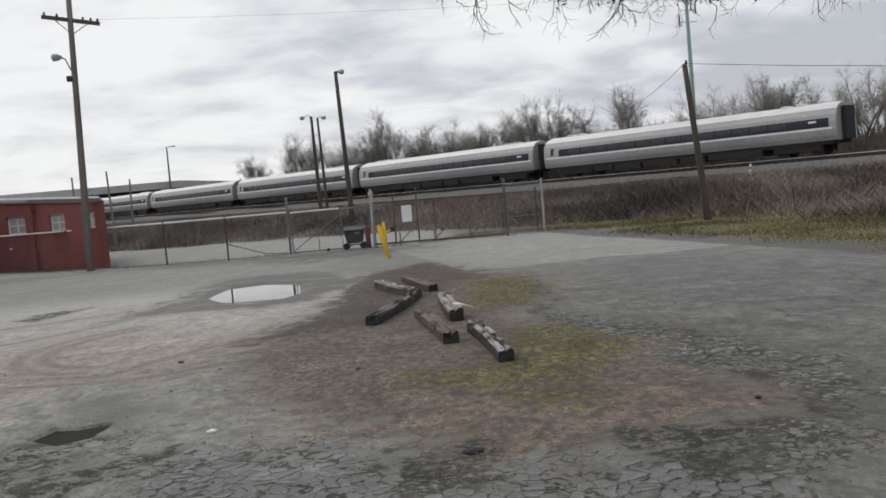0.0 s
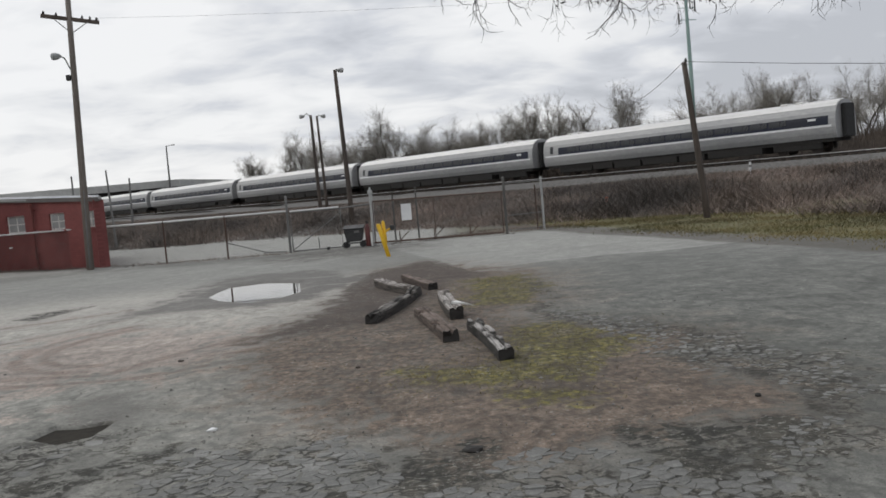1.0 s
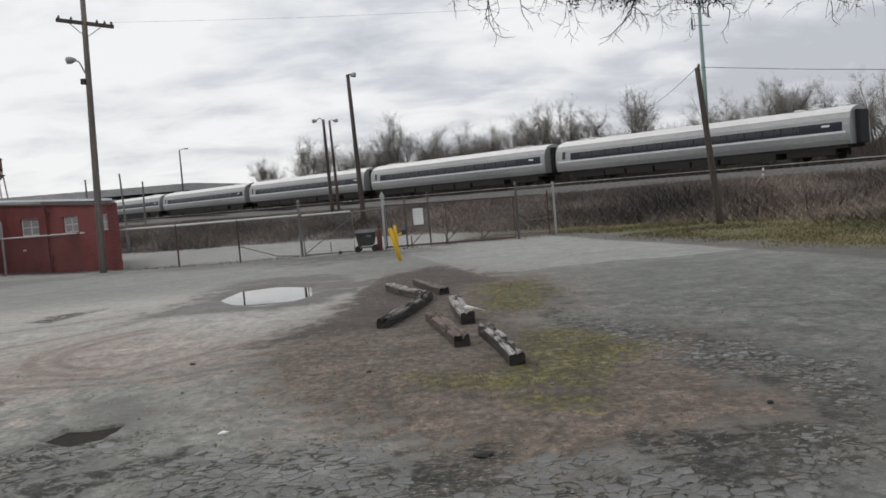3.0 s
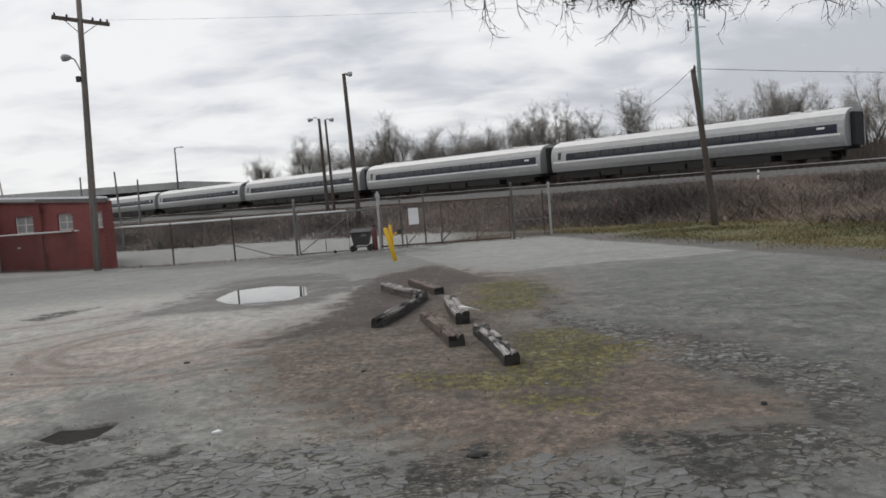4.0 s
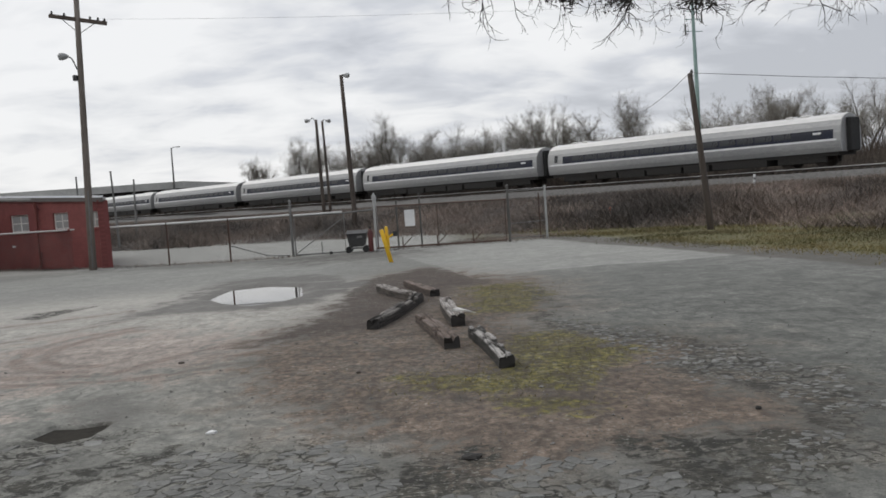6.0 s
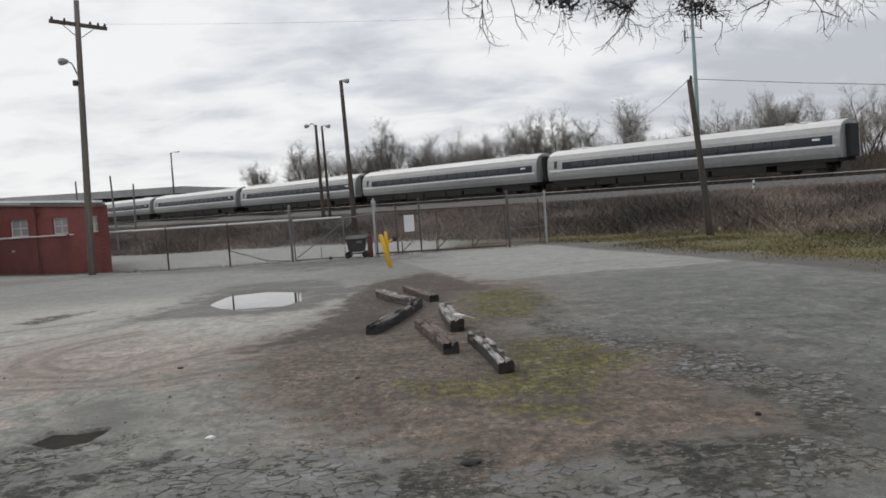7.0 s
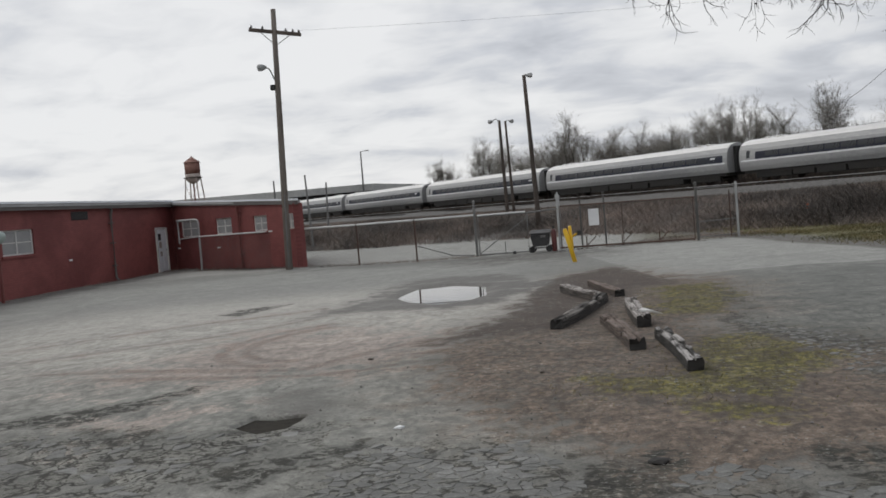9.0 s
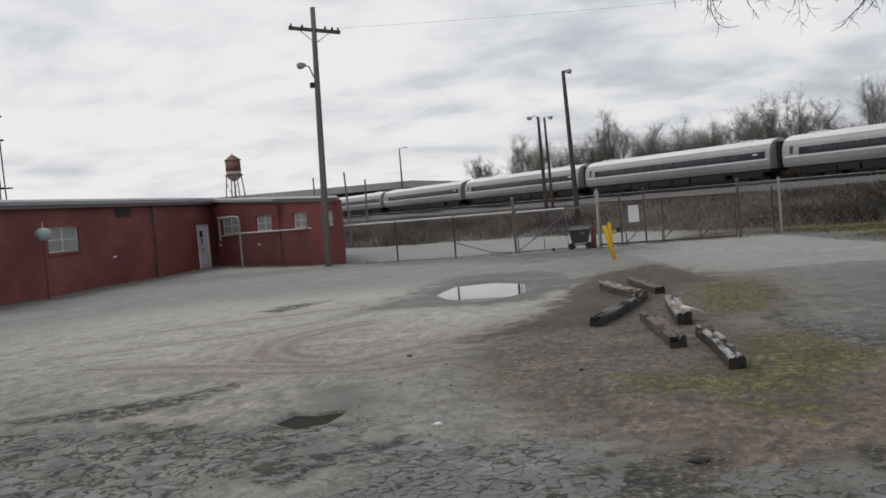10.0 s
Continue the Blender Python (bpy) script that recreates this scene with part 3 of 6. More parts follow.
water = Nodes("puddle_water")
water.bsdf.inputs["IOR"].default_value = 1.33
water.bsdf.inputs["Specular IOR Level"].default_value = 0.75
WATER = water.finish(water.mix(water.noise(1.5), (0.055, 0.047, 0.04), (0.10, 0.09, 0.08)), 0.02, water.noise(3.0), 0.004, 0.002)


def pool(name, poly, grow, z, material, label, category):
    """A flat sheet of water or mud under the rim of its hollow."""
    bm = BM()
    cx, cy = sum(p[0] for p in poly) / len(poly), sum(p[1] for p in poly) / len(poly)
    bm.faces.new([bm.verts.new((cx + (x - cx) * grow, cy + (y - cy) * grow, z)) for x, y in poly])
    tagged(part(name, bm, material), label, category, kind="structure")


pool("puddle", PUDDLE, 1.35, -0.040, WATER, "shallow rain puddle mirroring the grey sky", "puddle")
muck = surface("wet_black_mud", (0.020, 0.018, 0.015), (0.045, 0.041, 0.034), 3, 20, 0.9, 0, 0.5, 0.01)
muck.node_tree.nodes["Principled BSDF"].inputs["Specular IOR Level"].default_value = 0.1
pool("pothole_bed", POTHOLE, 1.1, -0.026, muck, "wet black mud in the bottom of a pothole", "pothole")

# ---------- railway ----------
def along(v, u=RAIL_U, z=RAIL_Z):
    """A point beside the line: v metres along it, u metres out from the yard."""
    p = RAIL_DIR * v + RAIL_OUT * u
    return Vector((p.x, p.y, z))


TAIL_V = 29.75
rail_m = Matrix.Translation(along(TAIL_V, RAIL_U)) @ Matrix(((RAIL_DIR.x, -RAIL_OUT.x, 0, 0), (RAIL_DIR.y, -RAIL_OUT.y, 0, 0), (0, 0, 1, 0), (0, 0, 0, 1)))

track = empty("railway_track", rail_m, "steel railway track on a low stone bank", "railway track", kind="structure")
for side in (-0.68, 0.68):
    bm = BM()
    # foot and web, with the shadow on the rail's side in their colour
    box(bm, (-120, side - 0.07, -0.17), (330, side + 0.07, -0.14))
    box(bm, (-120, side - 0.012, -0.14), (330, side + 0.012, -0.04))
    rail = part("rail", bm, "rail", track)
    # worn head, its sides too made pale to carry the shine of the sky
    bm = BM()
    box(bm, (-120, side - 0.036, -0.042), (330, side + 0.036, 0.0), 0.006)
    part("rail_head", bm, "polished", rail, "polished rail head with sky shine in its colour")
bm = BM()
for i in range(300):
    x = -90 + i * 0.62
    box(bm, (x - 0.11, -1.25, -0.30), (x + 0.11, 1.25, -0.172))
tagged(part("sleepers", bm, "pole_dark", track), kind="stuff")

# ---------- train ----------
CAR_L, CAR_GAP, CAR_H, CAR_W = 26.4, 27.3, 3.46, 2.80


def car_profile(scale=1.0):
    """The rounded cross-section of a tubular coach, from the lower sill round to the other one."""
    h, w = CAR_H, CAR_W / 2
    pts = [(w * 0.90, 0.95), (w * 0.97, 1.25), (w, 1.65), (w * 0.985, 2.2), (w * 0.93, 2.65), (w * 0.80, 3.0), (w * 0.58, 3.24), (w * 0.30, 3.38), (0, h)]
    pts = pts + [(-a, b) for a, b in pts[-2::-1]]
    return [(a * scale, b) for a, b in pts]


def loft(bm, prof, x0, x1, cap=True):
    a = [bm.verts.new((x0, y, z)) for y, z in prof]
    b = [bm.verts.new((x1, y, z)) for y, z in prof]
    for i in range(len(prof) - 1):
        bm.faces.new((a[i], a[i + 1], b[i + 1], b[i]))
    if cap:
        bm.faces.new(a)
        bm.faces.new(b)


def side_y(z, out=0.0):
    """Half width of the coach at the height z."""
    p = car_profile()[:9]
    return float(np.interp(z, [b for a, b in p], [a for a, b in p])) + out


def strip(bm, x0, x1, z0, z1, sgn, out, steps=3):
    """A thin shell strip that follows the curved side."""
    zs = [z0 + (z1 - z0) * i / steps for i in range(steps + 1)]
    for xa, xb in ((x0, x1),):
        a = [bm.verts.new((xa, sgn * side_y(z, out), z)) for z in zs]
        b = [bm.verts.new((xb, sgn * side_y(z, out), z)) for z in zs]
        c = [bm.verts.new((xa, sgn * side_y(z, -0.02), z)) for z in zs]
        d = [bm.verts.new((xb, sgn * side_y(z, -0.02), z)) for z in zs]
        for i in range(steps):
            bm.faces.new((a[i], a[i + 1], b[i + 1], b[i]))
            bm.faces.new((a[i], c[i], c[i + 1], a[i + 1]))
            bm.faces.new((b[i], b[i + 1], d[i + 1], d[i]))
        bm.faces.new((a[0], b[0], d[0], c[0]))
        bm.faces.new((a[-1], c[-1], d[-1], b[-1]))


def passenger_coach():
    car = empty("passenger_coach", Matrix(), "silver stainless passenger coach with a blue window stripe", "train car", "coaches of the train")
    x0, x1 = 0.45, CAR_L
    prof = car_profile()
    bm = BM()
    loft(bm, prof, x0, x1)
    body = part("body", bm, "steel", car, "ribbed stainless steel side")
    # flutes along the lower side and the roof
    for sgn in (-1, 1):
        for i in range(5):
            z = 1.02 + i * 0.09
            bm = BM()
            strip(bm, x0 + 0.1, x1 - 0.1, z, z + 0.045, sgn, 0.018, 1)
            part("flute", bm, "steel", body)
    # the roof's steel is set paler than the steel of the sides
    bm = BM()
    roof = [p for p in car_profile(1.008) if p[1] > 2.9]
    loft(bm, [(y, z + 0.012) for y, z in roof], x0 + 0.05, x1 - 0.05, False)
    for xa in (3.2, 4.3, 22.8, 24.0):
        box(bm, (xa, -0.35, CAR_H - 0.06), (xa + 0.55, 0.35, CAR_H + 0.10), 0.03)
    part("roof", bm, "steel_roof", car, "pale silver roof with vents")
    for sgn in (-1, 1):
        bm = BM()
        strip(bm, x0 + 0.5, x1 - 1.7, 1.82, 2.42, sgn, 0.012)
        st = part("stripe", bm, "blue", car, "blue painted stripe")
        bm = BM()
        strip(bm, x0 + 0.3, x1 - 0.2, 1.68, 1.81, sgn, 0.016, 1)
        part("line", bm, "white", car, "thin white line under the stripe")
        wins = BM()
        strip(wins, 0, 1.30, 2.0, 2.40, sgn, 0.022)
        me = mesh_of("window", wins, "window_dark")
        for i in range(14):
            w = new("window", me)
            w.parent, w.location = car, (3.9 + i * 1.42, 0, 0)
        for xa in (x1 - 0.95,):
            bm = BM()
            strip(bm, xa - 0.4, xa + 0.4, 1.0, 2.75, sgn, 0.014)
            d = part("door", bm, "steel", car)
            bm = BM()
            strip(bm, xa - 0.17, xa + 0.17, 1.95, 2.55, sgn, 0.024)
            part("door_window", bm, "window_dark", d)
        bm = BM()
        strip(bm, 1.8, 2.35, 2.16, 2.29, sgn, 0.026, 1)
        part("emblem", bm, "white", car, "small pale emblem")
    for xa in (0.12, x1):
        bm = BM()
        box(bm, (xa, -0.62, 0.95), (xa + 0.33, 0.62, 3.15), 0.06)
        part("gangway", bm, "rubber", car, "black rubber gangway bellows")
    # near-black boxes almost fill the space, so it stays dark under the coach
    bm = BM()
    box(bm, (x0 + 0.3, -1.15, 0.72), (x1 - 0.3, 1.15, 0.955))
    for xa, ln, dz in ((5.9, 4.4, 0.30), (10.6, 2.2, 0.26), (13.0, 3.2, 0.30), (16.4, 2.6, 0.27), (19.2, 2.0, 0.33)):
        box(bm, (xa, -1.22, dz), (xa + ln, 1.22, 0.80), 0.03)
    part("underframe", bm, "under", car, "near-black underframe with large equipment boxes")
    for xa in (3.4, x1 - 3.2):
        bm = BM()
        for sgn in (-1, 1):
            box(bm, (xa - 1.75, sgn * 0.98 - 0.10, 0.30), (xa + 1.75, sgn * 0.98 + 0.10, 0.74), 0.03)
        box(bm, (xa - 0.25, -0.9, 0.4), (xa + 0.25, 0.9, 0.74))
        bog = part("bogie", bm, "under", car)
        for dx in (-1.25, 1.25):
            bm = BM()
            for sgn in (-1, 1):
                tube(bm, [(xa + dx, sgn * 0.62, 0.42), (xa + dx, sgn * 0.75, 0.42)], 0.42, 16)
            tube(bm, [(xa + dx, -0.62, 0.42), (xa + dx, 0.62, 0.42)], 0.08, 8)
            part("wheelset", bm, "rail", bog)
    return car


coach = passenger_coach()
coach.matrix_basis = rail_m @ Matrix.Translation((0.2, 0, 0))
for n in range(1, 7):
    copy_thing(coach, rail_m @ Matrix.Translation((0.2 + n * CAR_GAP, 0, 0)))
tagged(coach, "last silver passenger coach of the train with open gangway end")

# ---------- brick building ----------
def brick_material():
    k = Nodes("red_painted_brick")
    br = k.t.nodes.new("ShaderNodeTexBrick")
    for s, v in (("Scale", 1.0), ("Mortar Size", 0.008), ("Brick Width", 0.215), ("Row Height", 0.075), ("Mortar Smooth", 0.3)):
        br.inputs[s].default_value = v
    br.inputs["Color1"].default_value, br.inputs["Color2"].default_value, br.inputs["Mortar"].default_value = (1, 1, 1, 1), (0.8, 0.8, 0.8, 1), (0.62, 0.62, 0.62, 1)
    sp = k.t.nodes.new("ShaderNodeSeparateXYZ")
    k.put(k.co, sp.inputs[0])
    cb = k.t.nodes.new("ShaderNodeCombineXYZ")
    k.put(sp.outputs[0], cb.inputs[0])
    k.put(sp.outputs[2], cb.inputs[1])
    k.put(cb.outputs[0], br.inputs["Vector"])
    a, b = k.noise(0.5, 5, 0.6, 0.5), k.noise(5, 4, 0.6)
    col = k.mix(k.span(a, 0.3, 0.7), (0.178, 0.046, 0.044), (0.27, 0.080, 0.073))
    col = k.mix(k.mathn("MULTIPLY", k.span(b, 0.5, 0.8), 0.35), col, (0.13, 0.045, 0.04))
    col = k.mix(0.55, col, br.outputs[0], "MULTIPLY")
    return k.finish(col, 0.72, br.outputs[0], 0.35, 0.006)


BRICK = brick_material()
glass = Nodes("window_glass")
GLASS = glass.finish(glass.mix(glass.noise(1.3), (0.24, 0.25, 0.25), (0.46, 0.47, 0.46)), 0.12)


def wall_frame(p0, p1):
    """x along the wall, y into the building, z up."""
    e = Vector((p1[0] - p0[0], p1[1] - p0[1], 0)).normalized()
    n = Vector((-e.y, e.x, 0))
    return Matrix(((e.x, n.x, 0, p0[0]), (e.y, n.y, 0, p0[1]), (0, 0, 1, 0), (0, 0, 0, 1)))


def wall_with_holes(length, height0, height1, holes, thick=0.2):
    """A wall along x with rectangular openings right through it; its top may slope."""
    bm = BM()
    xs = sorted({0.0, length, *[h[0] for h in holes], *[h[1] for h in holes]})
    zs = sorted({0.0, *[h[2] for h in holes], *[h[3] for h in holes]})
    top = lambda x: height0 + (height1 - height0) * x / length
    for xa, xb in zip(xs, xs[1:]):
        col = zs + [None]
        for za, zb in zip(col, col[1:]):
            if zb is not None and any(h[0] <= xa + 1e-6 and xb <= h[1] + 1e-6 and h[2] <= za + 1e-6 and zb <= h[3] + 1e-6 for h in holes):
                continue
            ta, tb = (top(xa), top(xb)) if zb is None else (zb, zb)
            za0 = za if za > 0 else -0.15
            prism_pts = [(xa, za0), (xb, za0), (xb, tb), (xa, ta)]
            f = [bm.verts.new((x, 0, z)) for x, z in prism_pts]
            r = [bm.verts.new((x, thick, z)) for x, z in prism_pts]
            bm.faces.new(f)
            bm.faces.new(r[::-1])
            for i in range(4):
                bm.faces.new((f[i], r[i], r[(i + 1) % 4], f[(i + 1) % 4]))
    bmesh.ops.remove_doubles(bm, verts=bm.verts, dist=1e-5)
    # inner faces between neighbouring blocks
    seen = {}
    for f in bm.faces:
        seen.setdefault(tuple(sorted(v.index for v in f.verts)), []).append(f)
    bmesh.ops.delete(bm, geom=[f for fs in seen.values() if len(fs) > 1 for f in fs], context="FACES_ONLY")
    return bm


DOORWHITE = surface("cool_white_paint", (0.76, 0.79, 0.83), (0.86, 0.88, 0.91), 1.2, 18, 0.5, 0, 0.05)
building = empty("brick_building", pose(-18.7, 12, 0), "low red-painted brick building with flat roof and white windows", "building")
bm_base = building.matrix_basis.inverted()
WA = wall_frame((-18.7, 12.0), (-18.7, 41.6))
WB = wall_frame((-18.62, 41.42), (-10.62, 34.80))


def on(wall, parent_m=None):
    return bm_base @ wall


def window(wall, x0, x1, z0, z1, cols, parent):
    """A recessed white steel window: frame, bars, panes, sill."""
    w = empty("window", on(wall), "", "")
    w.parent = parent
    f = 0.045
    bm = BM()
    for a, b, c, d in ((x0, x1, z0, z0 + f), (x0, x1, z1 - f, z1), (x0, x0 + f, z0 + f, z1 - f), (x1 - f, x1, z0 + f, z1 - f)):
        box(bm, (a, 0.06, c), (b, 0.13, d), 0.006)
    part("frame", bm, "white_dirty", w, "white painted window frame")
    bm = BM()
    for i in range(1, cols):
        x = x0 + (x1 - x0) * i / cols
        box(bm, (x - 0.028, 0.07, z0 + f), (x + 0.028, 0.12, z1 - f))
    zm = (z0 + z1) / 2
    box(bm, (x0 + f, 0.075, zm - 0.018), (x1 - f, 0.115, zm + 0.018))
    part("glazing_bar", bm, "white_dirty", w)
    for i in range(cols):
        for j in range(2):
            bm = BM()
            xa, xb = x0 + (x1 - x0) * i / cols, x0 + (x1 - x0) * (i + 1) / cols
            za, zb = (z0 + f, zm) if j == 0 else (zm, z1 - f)
            box(bm, (xa + 0.03, 0.09, za + 0.01), (xb - 0.03, 0.10, zb - 0.01))
            part("pane", bm, GLASS, w)
    bm = BM()
    box(bm, (x0 - 0.08, -0.05, z0 - 0.09), (x1 + 0.08, 0.06, z0 - 0.004), 0.008)
    part("sill", bm, BRICK, w)
    return w


left_holes = [(16.44, 18.28, 1.42, 2.27), (27.62, 28.74, -0.15, 2.0)]
right_holes = [(0.75, 2.30, 1.45, 2.21), (3.94, 5.30, 1.48, 2.16), (7.05, 8.08, 1.50, 2.12), (9.40, 10.02, 1.50, 2.09)]
lw = part("wall", wall_with_holes(29.6, 3.0, 3.0, left_holes), BRICK, building, "red-painted brick wall")
lw.matrix_basis = on(WA)
rw = part("wall", wall_with_holes(10.38, 3.0, 2.46, right_holes), BRICK, building, "red-painted brick wall of the wing")
rw.matrix_basis = on(WB)
side = wall_frame((-10.62, 34.80), (-13.5, 43.4))
sw = part("wall", wall_with_holes(9.0, 2.46, 2.46, []), BRICK, building)
sw.matrix_basis = on(side)
for p0, p1 in (((-29.9, 12.0), (-18.95, 12.0)), ((-29.9, 44.6), (-29.9, 12.26)), ((-13.7, 43.4), (-29.6, 44.6))):
    cw = part("wall", wall_with_holes(math.dist(p0, p1), 3.0 if p0[0] < -20 else 2.5, 3.0, []), BRICK, building)
    cw.matrix_basis = on(wall_frame(p0, p1))
window(WA, 16.44, 18.28, 1.42, 2.27, 2, building)
for x0, x1, z0, z1 in right_holes:
    window(WB, x0, x1, z0, z1, 2, building)
# partitions behind the glass
for poly in ([(-19.3, 12.3), (-19.3, 42.0), (-29.0, 43.0), (-29.0, 12.3)], [(-18.2, 42.2), (-11.6, 36.7), (-13.8, 43.2)]):
    bm = BM()
    prism(bm, poly, 0.0, 2.4)
    inner = part("partition", bm, "white_dirty", building)
    inner.matrix_basis = bm_base
# roof slabs and fascia
bm = BM()
prism(bm, [(-18.45, 11.8), (-18.45, 41.3), (-30, 45.0), (-30, 11.8)], 3.02, [3.10, 3.10, 3.14, 3.14])
r = part("roof", bm, "roofing", building, "pale grey felt roof")
r.matrix_basis = bm_base
bm = BM()
prism(bm, [(-18.6, 41.2), (-10.42, 34.52), (-13.4, 43.6), (-20, 45.0)], [2.98, 2.46, 2.46, 2.98], [3.08, 2.56, 2.60, 3.12])
r = part("roof", bm, "roofing", building, "pale grey felt roof of the wing")
r.matrix_basis = bm_base


def fascia(wall, x0, x1, z0a, z0b, dz, parent, out=0.2):
    bm = BM()
    prism(bm, [(x0, -out), (x1, -out), (x1, -out + 0.03), (x0, -out + 0.03)], [z0a, z0b, z0b, z0a], [z0a + dz, z0b + dz, z0b + dz, z0a + dz])
    prism(bm, [(x0, -out + 0.03), (x1, -out + 0.03), (x1, 0.0), (x0, 0.0)], [z0a + 0.02, z0b + 0.02, z0b + 0.02, z0a + 0.02], [z0a + 0.05, z0b + 0.05, z0b + 0.05, z0a + 0.05])
    p = part("fascia", bm, "brown_trim", parent, "dark brown fascia board")
    p.matrix_basis = on(wall)
    bm = BM()
    prism(bm, [(x0, -out - 0.02), (x1, -out - 0.02), (x1, -out + 0.06), (x0, -out + 0.06)], [z0a + dz, z0b + dz, z0b + dz, z0a + dz], [z0a + dz + 0.075, z0b + dz + 0.075, z0b + dz + 0.075, z0a + dz + 0.075])
    p = part("drip_edge", bm, DOORWHITE, parent, "white metal roof edge")
    p.matrix_basis = on(wall)


fascia(WA, 0.0, 29.3, 2.90, 2.90, 0.22, building, 0.22)
fascia(WB, 0.1, 10.52, 2.93, 2.40, 0.15, building, 0.12)
# downspouts
for wall, x, z1, mat in ((WA, 23.6, 2.84, "brown_trim"), (WB, 6.08, 2.55, "red_pipe"), (WB, 0.22, 2.78, "red_pipe")):
    bm = BM()
    w = 0.055 if x > 1 else 0.03
    tube(bm, [(x, -0.15, z1 + 0.05), (x, -0.15, z1 - 0.05), (x, -0.05 - w, z1 - 0.22), (x, -0.05 - w, 0.12), (x, -0.22, 0.02)], w, 8)
    d = part("downspout", bm, mat, building)
    d.matrix_basis = on(wall)
    for z in (0.6, 1.5, 2.3):
        bm = BM()
        box(bm, (x - w - 0.02, -0.06 - 2 * w, z), (x + w + 0.02, -0.004, z + 0.04))
        part("bracket", bm, mat, d)
# door
door = empty("door", on(WA) @ Matrix.Translation((0, -0.08, 0)), "", "")
door.parent = building
bm = BM()
for a, b, c, d in ((27.62, 27.70, 0, 1.99), (28.66, 28.74, 0, 1.99), (27.70, 28.66, 1.91, 1.99)):
    box(bm, (a, 0.02, c), (b, 0.16, d), 0.006)
part("frame", bm, "white_dirty", door)
bm = BM()
box(bm, (27.705, 0.07, 0.02), (28.655, 0.115, 1.905), 0.006)
for a, b, c, d in ((27.82, 28.14, 0.2, 0.85), (28.22, 28.54, 0.2, 0.85)):
    box(bm, (a, 0.058, c), (b, 0.075, d), 0.012)
leaf = part("leaf", bm, DOORWHITE, door, "white panelled door leaf")
bm = BM()
box(bm, (27.85, 0.055, 1.42), (28.12, 0.075, 1.72), 0.005)
part("door_window", bm, "window_dark", leaf, "small dark pane")
for a, c, w, h in ((27.9, 1.08, 0.22, 0.28), (27.95, 0.72, 0.18, 0.2)):
    bm = BM()
    box(bm, (a, 0.05, c), (a + w, 0.066, c + h))
    part("notice", bm, "tank_pale", leaf, "faded paper notice")
bm = BM()
tube(bm, [(28.55, 0.07, 0.98), (28.55, 0.02, 0.98)], [0.018, 0.03], 8)
part("handle", bm, "galv", leaf, "round metal knob")
# vent, wall lamp, small fittings
bm = BM()
box(bm, (20.8, -0.02, 2.5), (22.0, 0.03, 2.82), 0.01)
v = part("vent", bm, "black_iron", building, "dark louvred wall vent")
v.matrix_basis = on(WA)
bm = BM()
for i in range(5):
    box(bm, (20.86, -0.045, 2.54 + i * 0.054), (21.94, -0.018, 2.565 + i * 0.054))
part("slat", bm, "black_iron", v)
for wall, x, z in ((WA, 20.46, 1.04), (WB, 4.10, 0.92), (WB, 0.45, 0.98)):
    bm = BM()
    box(bm, (x - 0.1, -0.05, z - 0.035), (x + 0.1, -0.003, z + 0.035), 0.01)
    p = part("outlet_box", bm, "white", building, "small white outlet box")
    p.matrix_basis = on(wall)

# the globe-shaped yard lamp on its post in front of the wall
lamp = empty("yard_lamp", pose(-18.1, 27.3, 0), "pale round yard lamp on a thin dark post", "lamp")
bm = BM()
tube(bm, [(0, 0, -0.05), (0, 0, 1.9)], [0.05, 0.04], 10)
part("post", bm, "red_pipe", lamp)
bm = BM()
bmesh.ops.create_uvsphere(bm, u_segments=20, v_segments=12, radius=0.26)
for vtx in bm.verts:
    vtx.co.z = vtx.co.z * (0.75 if vtx.co.z > 0 else 0.95) + 2.07
part("shade", bm, surface("pale_green_shade", (0.30, 0.37, 0.34), (0.46, 0.52, 0.49), 2, 15, 0.4), lamp, "pale green dome shade", smooth=True)
bm = BM()
tube(bm, [(0, 0, 2.25), (0, 0, 2.45)], [0.02, 0.015], 8)
part("finial", bm, "galv", lamp)

# ---------- fence and gates ----------
FENCE_PTS = [(-16.3, 38.72), (-10.72, 35.19), (-8.1, 33.41), (-5.93, 33.15), (-3.77, 33.12)]


def post(parent, x, y, h, r, mat, cap=True, z0=-0.1):
    bm = BM()
    tube(bm, [(x, y, z0), (x, y, h)], r, 10)
    p = part("post", bm, mat, parent)
    if cap:
        bm = BM()
        tube(bm, [(x, y, h - 0.015), (x, y, h + 0.015), (x, y, h + 0.045), (x, y, h + 0.06)], [r * 1.2, r * 1.25, r * 0.9, r * 0.3], 10)
        part("cap", bm, mat, p)
    return p


